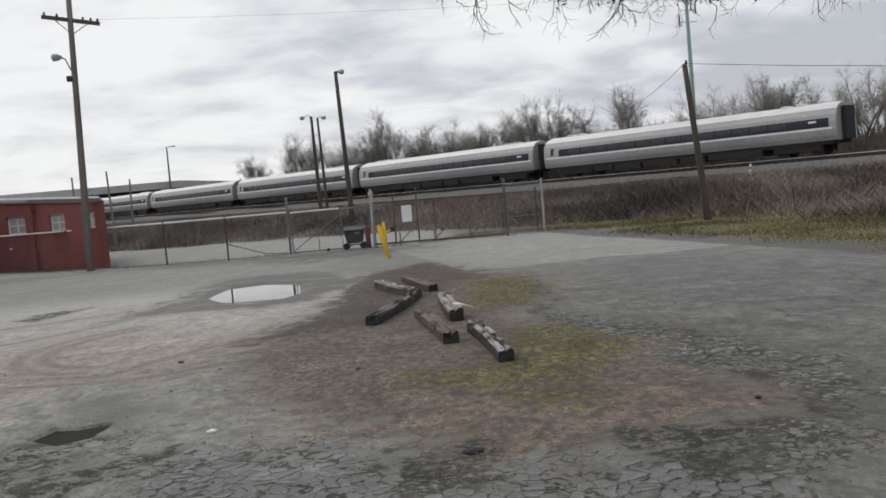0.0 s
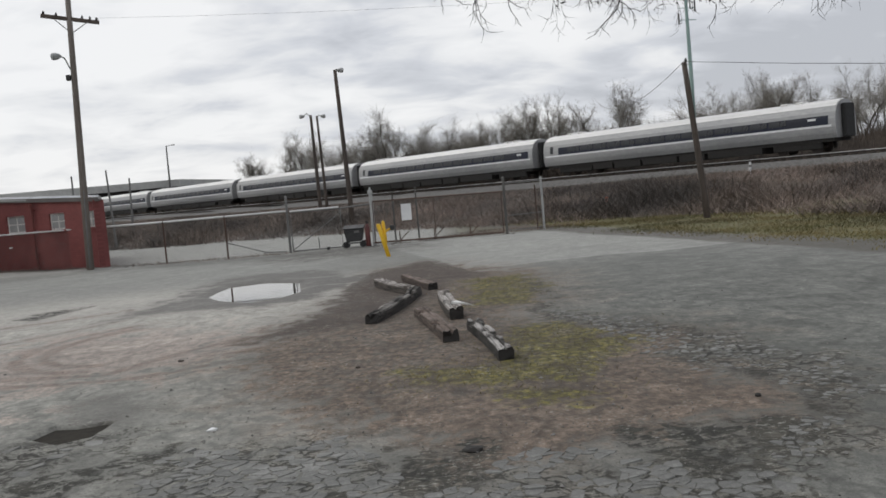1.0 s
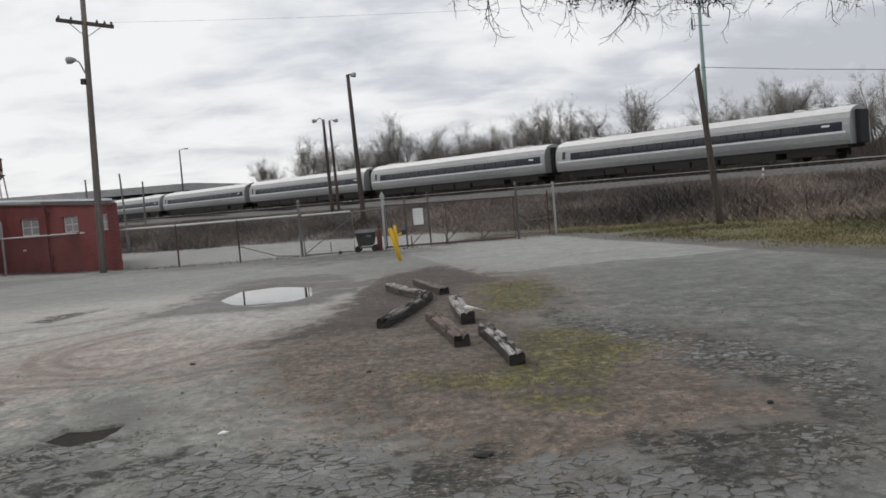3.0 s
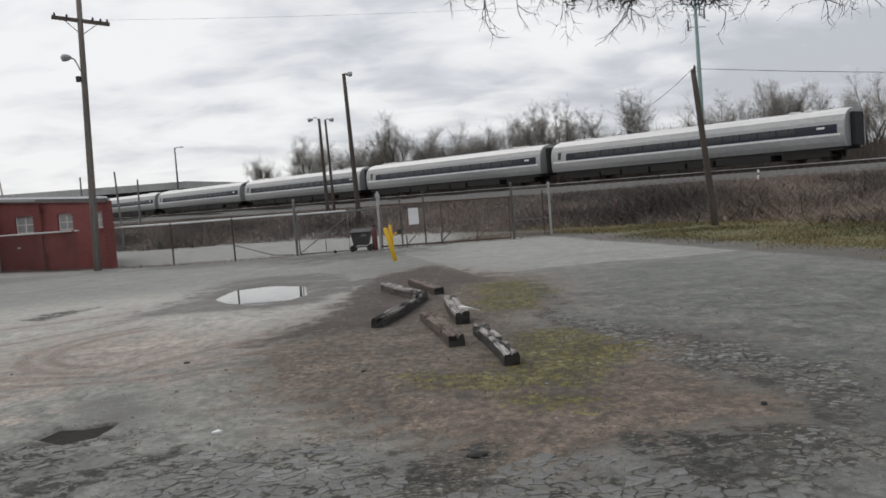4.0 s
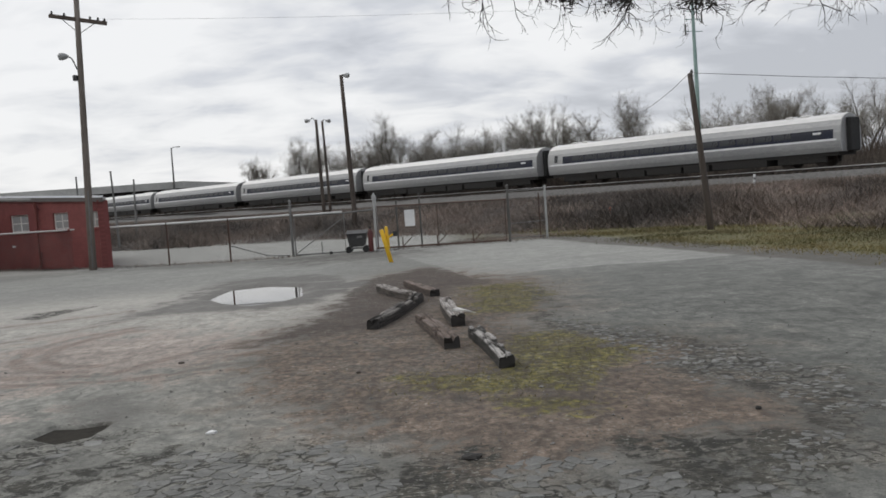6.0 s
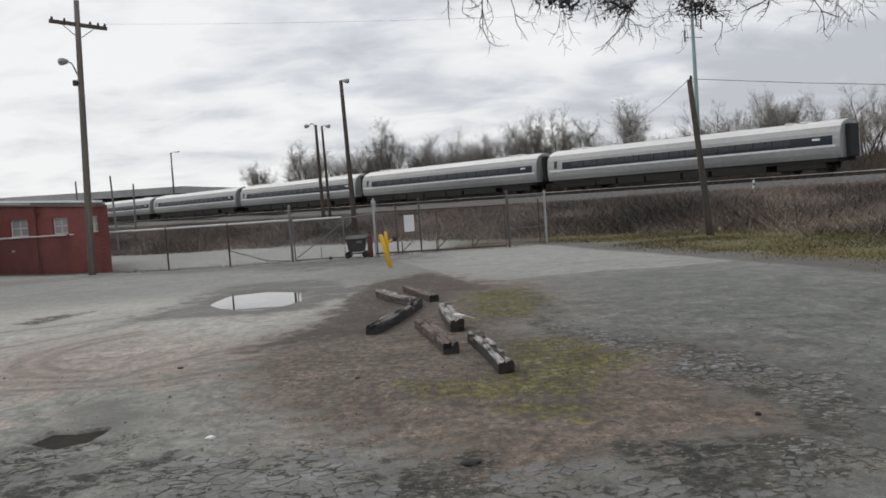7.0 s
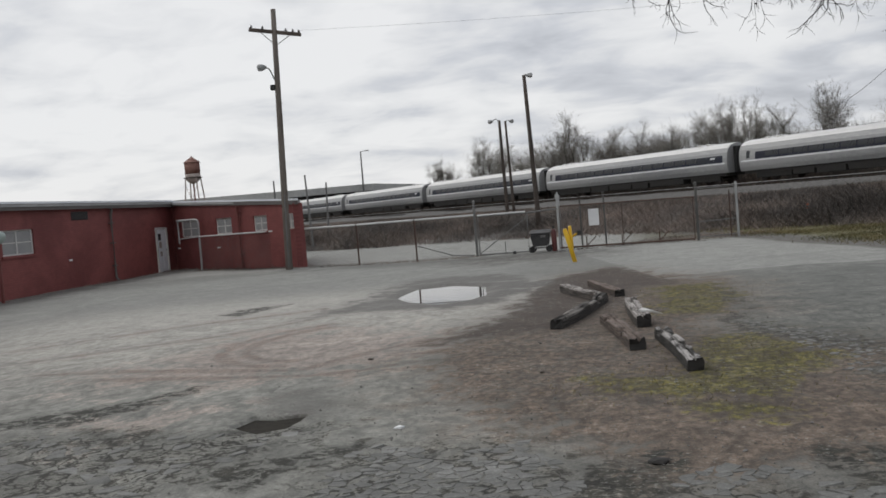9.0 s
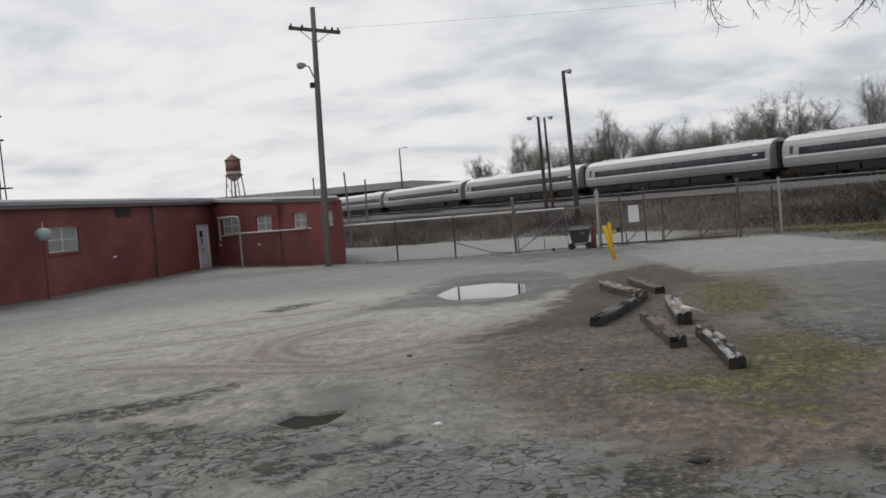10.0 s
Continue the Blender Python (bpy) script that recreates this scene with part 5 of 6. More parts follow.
# ---------- railway surroundings ----------
def far_tree(seed, height, spread, name="bare_tree"):
    """A leafless tree: a forking trunk, arching limbs, branches, and a haze of fine twigs round them."""
    rng = random.Random(seed)
    trunk_v, trunk_f, twig_v, twig_f = [], [], [], []

    def seg(p, q, r0, r1, sides=5):
        d = (q - p).normalized()
        s = d.orthogonal().normalized()
        t = d.cross(s)
        n = len(trunk_v)
        for c, r in ((p, r0), (q, r1)):
            for k in range(sides):
                w = 2 * math.pi * k / sides
                trunk_v.append(c + (s * math.cos(w) + t * math.sin(w)) * r)
        for k in range(sides):
            trunk_f.append((n + k, n + (k + 1) % sides, n + sides + (k + 1) % sides, n + sides + k))

    def twig(p, d, length, w):
        q = p + d * length
        bow = Vector((rng.gauss(0, 1), rng.gauss(0, 1), rng.gauss(0, 1))) * length * 0.12
        s = d.orthogonal().normalized()
        s = (s * math.cos(seed + len(twig_v)) + d.cross(s) * math.sin(seed + len(twig_v))) * w
        n = len(twig_v)
        m = (p + q) / 2 + bow
        twig_v.extend((p - s, p + s, m + s * 0.7, m - s * 0.7, q))
        twig_f.append((n, n + 1, n + 2, n + 3))
        twig_f.append((n + 3, n + 2, n + 4))

    def spray(p, d, size):
        for _ in range(rng.randint(3, 4)):
            nd = (d * 0.9 + Vector((rng.gauss(0, 0.6), rng.gauss(0, 0.6), rng.gauss(0.15, 0.45)))).normalized()
            ln = size * rng.uniform(0.5, 1.3)
            twig(p, nd, ln, 0.0085)
            for _ in range(4):
                sd = (nd + Vector((rng.gauss(0, 0.55), rng.gauss(0, 0.55), rng.gauss(0.1, 0.4)))).normalized()
                twig(p + nd * ln * rng.uniform(0.2, 0.9), sd, ln * rng.uniform(0.35, 0.7), 0.0065)

    def grow(p, d, length, r, level):
        n = 5 if level < 2 else 4
        for i in range(n):
            pull = 0.07 if level == 1 else 0.06
            d = (d + Vector((rng.gauss(0, 0.13), rng.gauss(0, 0.13), rng.gauss(pull, 0.08)))).normalized()
            q = p + d * length / n
            r1 = r * (1 - 0.62 / n)
            seg(p, q, r, r1, 6 if level < 2 else 4)
            p, r = q, r1
            if i >= (1 if level == 1 else 0) and level < 3:
                a = rng.uniform(0, 6.28)
                out = Vector((math.cos(a), math.sin(a), rng.uniform(0.0, 0.8)))
                grow(p, (d * 0.65 + out * spread).normalized(), length * rng.uniform(0.38, 0.58) * (1 - 0.07 * i), r * rng.uniform(0.45, 0.62), level + 1)
            if level >= 2 and rng.random() < 0.7:
                spray(p, d, height * 0.115)
        if level < 3:
            grow(p, d, length * 0.55, r * 0.8, level + 1)
        else:
            spray(p, d, height * 0.13)

    base = height * rng.uniform(0.14, 0.26)
    lean = Vector((rng.uniform(-0.3, 0.3), rng.uniform(-0.3, 0.3), base))
    seg(Vector((0, 0, -0.4)), lean, height * 0.023, height * 0.018, 8)
    turn = rng.uniform(0, 6.28)
    limbs = rng.randint(4, 6)
    for i in range(limbs):
        a = turn + 6.28 * i / limbs + rng.uniform(-0.5, 0.5)
        up = rng.uniform(1.0, 2.8)
        grow(lean * rng.uniform(0.9, 1.0), Vector((math.cos(a) * spread, math.sin(a) * spread, up * 0.62)).normalized(), height * rng.uniform(0.36, 0.48), height * rng.uniform(0.009, 0.014), 1)
    top = max(v.z for v in twig_v)
    k = height / top
    ob = empty(name, Matrix(), "bare grey winter tree with fine branching twigs", "tree", "bare trees beyond the railway")
    soup("trunk", [v * k for v in trunk_v], trunk_f, "bark", ob, smooth=True)
    soup("crown", [v * k for v in twig_v], twig_f, "twig", ob, "haze of thin leafless twigs")
    return ob


kinds = [far_tree(11, 10, 0.62), far_tree(12, 10, 0.75), far_tree(13, 10, 0.55), far_tree(14, 10, 0.85), far_tree(15, 10, 0.68)]
rngt = random.Random(5)
TREES = [(-16.9, 118, 8.0), (-13.3, 126, 6.4), (-11.0, 114, 9.6), (-7.2, 112, 9.2), (-4.6, 120, 8.4), (-2.0, 122, 10.0), (0.0, 114, 11.2), (3.4, 122, 9.4), (6.0, 115, 9.8), (8.6, 124, 9.0), (10.4, 114, 9.6), (12.8, 120, 9.8), (16.2, 114, 11.6),
         (18.4, 125, 11.0), (20.3, 114, 11.6), (23.4, 121, 9.4), (27.4, 113, 12.2), (31.0, 122, 8.5), (38.6, 112, 11.0), (41.5, 120, 10.6), (45.2, 111, 12.2), (48.4, 116, 12.3), (52.5, 122, 10.4), (57.5, 114, 11.8), (62.5, 118, 12.4), (69.0, 113, 12.0), (76.0, 116, 11.0)]
for i in range(15):
    TREES.append((-12 + i * 5.8 + rngt.uniform(-1.2, 1.2), rngt.uniform(116, 134), rngt.uniform(6.5, 9.6)))
for i, (x, y, h) in enumerate(TREES):
    back = max(1.0, 71.0 / (0.7930 * x + 0.6088 * y))
    x, y, h = x * back, y * back, 1.8 + (h * 1.1 - 1.8) * back
    z = float(ground_z(x, y))
    k = (h - z) / 10.0
    m = Matrix.Translation((x, y, z)) @ Matrix.Rotation(rngt.uniform(0, 6.28), 4, "Z") @ Matrix.Scale(k, 4)
    if i < len(kinds):
        kinds[i].matrix_basis = m
    else:
        c = copy_thing(kinds[i % len(kinds)], Matrix())
        c.matrix_basis = m


def blades(name, spots, count, hmin, hmax, width, lean, material, label, category, seed, curl=0.0):
    """Clumps of thin upright blades or stems, as one piece of ground cover."""
    rng = np.random.default_rng(seed)
    n = len(spots)
    base = np.repeat(np.asarray(spots, float)[:, :2], count, 0) + rng.normal(0, lean * 0.5, (n * count, 2))
    hs = np.repeat(np.asarray(spots, float)[:, 2], count) * rng.uniform(hmin, hmax, n * count)
    z = ground_z(base[:, 0], base[:, 1]) - 0.02
    a = rng.uniform(0, np.pi, n * count)
    dx, dy = np.cos(a) * width / 2, np.sin(a) * width / 2
    tip = base + rng.normal(0, lean, (n * count, 2)) * hs[:, None]
    v = np.empty((n * count, 3, 3))
    v[:, 0] = np.stack([base[:, 0] - dx, base[:, 1] - dy, z], 1)
    v[:, 1] = np.stack([base[:, 0] + dx, base[:, 1] + dy, z], 1)
    v[:, 2] = np.stack([tip[:, 0], tip[:, 1], z + hs], 1)
    faces = np.arange(n * count * 3).reshape(-1, 3).tolist()
    ob = soup(name, v.reshape(-1, 3).tolist(), faces, material)
    return tagged(ob, label, category, kind="stuff")


rb = np.random.default_rng(3)


def clump_noise(x, y, s):
    return np.array([noise.noise(Vector((a * s, b * s, 0.0))) for a, b in zip(x, y)])


# brush on the bank
v, u = rb.uniform(-28, 130, 21000), rb.uniform(0, 1, 21000)
toe = np.interp(v, TOE_V, TOE_U)
u = toe + 0.3 + (49.0 - toe) * u ** 1.4
x, y = RAIL_DIR.x * v + RAIL_OUT.x * u, RAIL_DIR.y * v + RAIL_OUT.y * u
nz = clump_noise(x, y, 0.22)
ok = y > 12
h = np.clip(0.40 + 0.75 * (nz + 0.3) + 0.5 * clump_noise(x, y, 0.8), 0.12, 1.2) * np.interp(u - toe, [0, 3, 12, 30], [0.55, 1.0, 0.8, 0.55])
h = np.minimum(h, np.maximum(1.78 - 0.0085 * np.hypot(x, y) - ground_z(x, y), 0.14))
blades("bank_brush", np.stack([x, y, h], 1)[ok], 12, 0.3, 1.1, 0.030, 0.95, "brush", "dead brown weeds and brambles covering the bank", "brush", 1)
sel = ok & (nz > 0.12) & (rb.uniform(0, 1, len(x)) < 0.5)
blades("dark_bramble", np.stack([x, y, h * 1.25], 1)[sel], 18, 0.4, 1.05, 0.045, 0.95, "bramble", "dark bramble clumps on the bank", "brush", 2)
# thicket under the trees
v = np.concatenate([rb.uniform(-90, 330, 9000), rb.uniform(20, 130, 15000)])
u = 71 + 20 * rb.uniform(0, 1, 24000) ** 1.2
x, y = RAIL_DIR.x * v + RAIL_OUT.x * u, RAIL_DIR.y * v + RAIL_OUT.y * u
nz = clump_noise(x, y, 0.09)
# the low stretch past v 115 is added to darken gaps under coaches
h = np.interp(v, [-60, 30, 48, 56, 66, 92, 115, 150, 330], [4.4, 3.4, 2.3, 4.0, 5.0, 5.6, 4.6, 3.0, 2.6]) * np.clip(0.85 + 0.9 * nz, 0.35, 1.5) * np.interp(u, [71, 76, 95], [0.45, 0.9, 1.1])
blades("thicket", np.stack([x, y, h], 1), 12, 0.35, 1.15, 0.09, 0.30, "thicket", "dense grey-brown thicket of leafless shrubs under the trees", "thicket", 3)
# grass strip
y = rb.uniform(12, 50, 20000)
edge = 5.17 + (32.6 - y) * 0.2075
x = edge + 1.0 + rb.uniform(0, 1, 20000) ** 1.1 * 8.0
vv, uu = RAIL_DIR.x * x + RAIL_DIR.y * y, RAIL_OUT.x * x + RAIL_OUT.y * y
nz = clump_noise(x, y, 0.5)
ok = (uu < np.interp(vv, TOE_V, TOE_U) + 1.5) & (nz > -0.25)
blades("grass_strip", np.stack([x, y, 0.05 + 0.07 * np.clip(nz + 0.3, 0, 1)], 1)[ok], 6, 0.4, 1.2, 0.03, 0.9, "grass", "dull yellow-green winter grass strip along the yard", "grass", 4)
# weeds among the earth and the timbers
wx, wy = rb.uniform(-0.4, 2.8, 9000), rb.uniform(7.2, 18.4, 9000)
ok = any_outline(wx, wy, MOSS) + 0.35 * clump_noise(wx, wy, 1.6) > -0.05
spots = np.stack([wx, wy, rb.uniform(0.015, 0.05, 9000)], 1)[ok]
spots = spots[clump_noise(spots[:, 0], spots[:, 1], 2.2) > -0.1]
blades("yard_weeds", spots, 5, 0.4, 1.3, 0.014, 0.9, "grass", "low mossy weeds and dead grass in the earth patch", "weeds", 5)

# weeds along the fence and the walls
spots = []
for a, b, n in (((-16.2, 38.6), (-10.7, 35.1), 160), ((-10.7, 35.1), (-8.1, 33.35), 90), ((-8.1, 33.35), (-3.8, 33.0), 140), ((-0.7, 32.85), (5.2, 33.4), 200), ((1.8, 34.6), (6.4, 34.4), 260), ((2.6, 35.6), (6.8, 35.6), 260), ((-18.55, 14.0), (-18.55, 40.8), 420), ((-18.4, 40.9), (-10.6, 34.7), 260)):
    k = rb.uniform(0, 1, (n, 1))
    spots.append(np.hstack([np.array(a) + (np.array(b) - np.array(a)) * k + rb.normal(0, 0.08, (n, 2)), rb.uniform(0.03, 0.14, (n, 1))]))
blades("fence_weeds", np.concatenate(spots), 7, 0.4, 1.2, 0.02, 0.7, "brush", "dead weeds along the foot of the fence and walls", "weeds", 6)

# evergreen bush among the bare trees
ever = empty("evergreen_tree", pose(34.6, 104, float(ground_z(34.6, 104))), "dark evergreen tree beyond the rails", "tree")
bm = BM()
tube(bm, [(0, 0, -0.3), (0.1, 0, 2.0), (0, 0.1, 5.0)], [0.22, 0.15, 0.04], 8)
part("trunk", bm, "bark", ever)
vs, fs = [], []
for i in range(2600):
    zz = rb.uniform(0.5, 6.2)
    rr = (6.6 - zz) * 0.42 * rb.uniform(0.25, 1) * (0.75 + 0.25 * math.sin(zz * 5 + i % 5))
    a = rb.uniform(0, 6.28)
    c = Vector((rr * math.cos(a), rr * math.sin(a), zz))
    d = Vector((rb.normal(), rb.normal(), rb.normal() * 0.5 - 0.2)).normalized() * 0.22
    s = d.orthogonal().normalized() * 0.07
    n = len(vs)
    vs += [c - s, c + s, c + d]
    fs.append((n, n + 1, n + 2))
soup("crown", vs, fs, "evergreen", ever, "dense dark green needles")

# ---------- bridge, tank, mast ----------
bridge = empty("road_overpass", Matrix(), "long pale concrete road overpass beyond the railway", "bridge")
line = [(-135, 176), (-90, 188), (-58.8, 196), (-45.5, 205), (-38, 270), (-32, 400)]
ztop = [7.6, 8.1, 8.2, 8.5, 8.5, 8.8]


def ribbon(name, off0, off1, z0, z1, mat, label=""):
    bm = BM()
    rows = []
    for i, (x, y) in enumerate(line):
        a, b = line[max(i - 1, 0)], line[min(i + 1, len(line) - 1)]
        t = Vector((b[0] - a[0], b[1] - a[1], 0)).normalized()
        n = Vector((t.y, -t.x, 0))
        p = Vector((x, y, ztop[i]))
        rows.append([bm.verts.new(p + n * o + Vector((0, 0, z))) for o, z in ((off0, z0), (off1, z0), (off1, z1), (off0, z1))])
    for p, q in zip(rows, rows[1:]):
        for k in range(4):
            bm.faces.new((p[k], p[(k + 1) % 4], q[(k + 1) % 4], q[k]))
    bm.faces.new(rows[0])
    bm.faces.new(rows[-1][::-1])
    return part(name, bm, mat, bridge, label)


ribbon("parapet", 0.0, 0.3, -1.1, 0.0, "concrete", "pale concrete parapet")
ribbon("parapet", -9.0, -8.7, -1.1, 0.0, "concrete")
ribbon("deck", -9.0, 0.4, -1.45, -1.1, "concrete", "concrete road deck")
# near-black girders carry the shade under the deck in their colour
for o in (-0.8, -4.2, -7.6):
    ribbon("girder", o - 0.3, o + 0.3, -2.8, -1.45, "under", "steel girder with the shade under the deck in its colour")
for (x, y), z in zip([(-110, 182), (-74, 191), (-47, 204), (-39, 262), (-35, 340)], [7.8, 8.1, 8.3, 8.5, 8.6]):
    bm = BM()
    for o in (-1.5, -7.0):
        tube(bm, [(x - 0.2 * o, y - 0.95 * o, -0.3), (x - 0.2 * o, y - 0.95 * o, z - 2.8)], 0.55, 12)
    box(bm, (x - 0.6, y + 0.2, z - 3.5), (x + 1.8, y + 8.2, z - 2.8), 0.05)
    part("pier", bm, "concrete", bridge)
bl = empty("bridge_lamp", pose(-46.9, 203.2, 6.6), "tall thin street lamp standing on the overpass", "street lamp")
bm = BM()
tube(bm, [(0, 0, 0), (0.05, 0, 9.0)], [0.22, 0.13], 8)
part("pole", bm, "galv_dull", bl)
bm = BM()
tube(bm, [(0.05, 0, 8.8), (0.6, 0, 9.05), (1.2, 0, 9.1)], 0.07, 6)
part("bracket", bm, "galv_dull", bl)
bm = BM()
box(bm, (1.0, -0.2, 8.98), (1.9, 0.2, 9.16), 0.06)
part("lamp_head", bm, "galv_dull", bl)

tank = empty("water_tower", pose(-63.2, 150, 0), "rusty red water tower with a conical roof on steel legs", "water tower")
bm = BM()
tube(bm, [(0, 0, 9.25), (0, 0, 9.45), (0, 0, 9.9), (0, 0, 10.3), (0, 0, 10.9)], [0.15, 0.65, 1.1, 1.22, 1.25], 24)
part("bowl", bm, "tank_pale", tank, "faded pale lower tank", smooth=True)
bm = BM()
tube(bm, [(0, 0, 10.9), (0, 0, 12.8)], 1.25, 24)
part("tank", bm, "tank", tank, "rust-red tank shell", smooth=True)
bm = BM()
tube(bm, [(0, 0, 12.76), (0, 0, 12.82), (0, 0, 13.7), (0, 0, 13.85)], [1.4, 1.38, 0.12, 0.05], 24)
part("roof", bm, "tank", tank)
bm = BM()
tube(bm, [(0, 0, 10.22), (0, 0, 10.32)], 1.5, 24)
part("walkway", bm, "under", tank)
for sx in (-1, 1):
    for sy in (-1, 1):
        bm = BM()
        tube(bm, [(sx * 1.7, sy * 1.7, -0.2), (sx * 0.9, sy * 0.9, 10.4)], [0.14, 0.11], 8)
        part("leg", bm, "tank_pale", tank)
bm = BM()
tube(bm, [(0, 0, -0.1), (0, 0, 9.4)], 0.14, 8)
part("riser", bm, "tank", tank)
bm = BM()
for z, w in ((3.0, 1.48), (6.2, 1.24)):
    c = [(-w, -w, z), (w, -w, z), (w, w, z), (-w, w, z), (-w, -w, z)]
    tube(bm, c, 0.05, 5)
for s in (-1, 1):
    tube(bm, [(-1.46 * s, -1.46, 3.0), (1.0 * s, -1.0, 9.0)], 0.03, 5)
part("brace", bm, "tank", tank)

mast = empty("antenna_mast", pose(30.75, 95, float(ground_z(30.75, 95))), "slim green-grey antenna mast with short cross-bars", "mast")
bm = BM()
tube(bm, [(0, 0, -0.4), (0, 0, 10), (-0.02, 0, 19.6), (-0.02, 0, 24.0)], [0.24, 0.21, 0.14, 0.10], 12)
part("shaft", bm, "mast", mast, smooth=True)
for z, w in ((15.4, 0.9), (16.6, 0.9), (17.4, 0.7), (18.8, 0.8), (20.6, 0.8)):
    bm = BM()
    tube(bm, [(-w, 0, z - 0.02), (w, 0, z - 0.10)], 0.04, 6)
    part("cross_bar", bm, "mast", mast)
for x, z in ((-0.85, 15.4), (0.85, 16.5), (-0.75, 18.7), (0.75, 18.7)):
    bm = BM()
    box(bm, (x - 0.07, -0.1, z - 0.4), (x + 0.07, 0.1, z + 0.7), 0.02)
    part("antenna_panel", bm, "galv_dull", mast)

# steel tower beside the building, with a caged platform
tw = empty("steel_tower", pose(-42.85, 60, 0), "thin dark steel tower with a small caged platform", "tower")
bm = BM()
for sx in (-0.35, 0.35):
    for sy in (-0.35, 0.35):
        tube(bm, [(sx, sy, -0.2), (sx * 0.7, sy * 0.7, 12.0)], 0.05, 6)
part("legs", bm, "black_iron", tw)
for z in (9.1, 10.75):
    bm = BM()
    box(bm, (-0.8, -0.05, z), (0.78, 0.05, z + 0.12), 0.01)
    part("cross_arm", bm, "black_iron", tw)
bm = BM()
box(bm, (-0.7, -0.7, 5.78), (0.66, 0.7, 5.86))
part("platform", bm, "black_iron", tw)
bm = BM()
for i in range(7):
    x = -0.66 + i * 0.216
    box(bm, (x - 0.025, -0.7, 5.86), (x + 0.025, -0.65, 7.05))
box(bm, (-0.7, -0.71, 7.0), (0.66, -0.64, 7.1))
box(bm, (-0.7, -0.71, 6.4), (0.66, -0.64, 6.46))
part("cage", bm, "black_iron", tw)

z = float(ground_z(18.1, 48))
mk = empty("marker_post", pose(18.2, 48, z - 0.28, 0, 4, 0), "thin white marker post on the bank", "post")
bm = BM()
box(bm, (-0.05, -0.04, -0.2), (0.05, 0.04, 1.98 - z), 0.012)
part("post", bm, "white", mk)
bm = BM()
box(bm, (-0.055, -0.045, 1.7 - z), (0.055, 0.045, 1.82 - z))
part("band", bm, "galv_dull", mk)
z = float(ground_z(8.93, 40))
mk = empty("orange_stake", pose(8.93, 40, z), "short orange survey stake in the grass", "stake")
bm = BM()
box(bm, (-0.04, -0.02, -0.1), (0.04, 0.02, 0.5), 0.008)
part("stake", bm, surface("orange_paint", (0.45, 0.07, 0.02), (0.55, 0.12, 0.04), 2, 20, 0.6), mk)

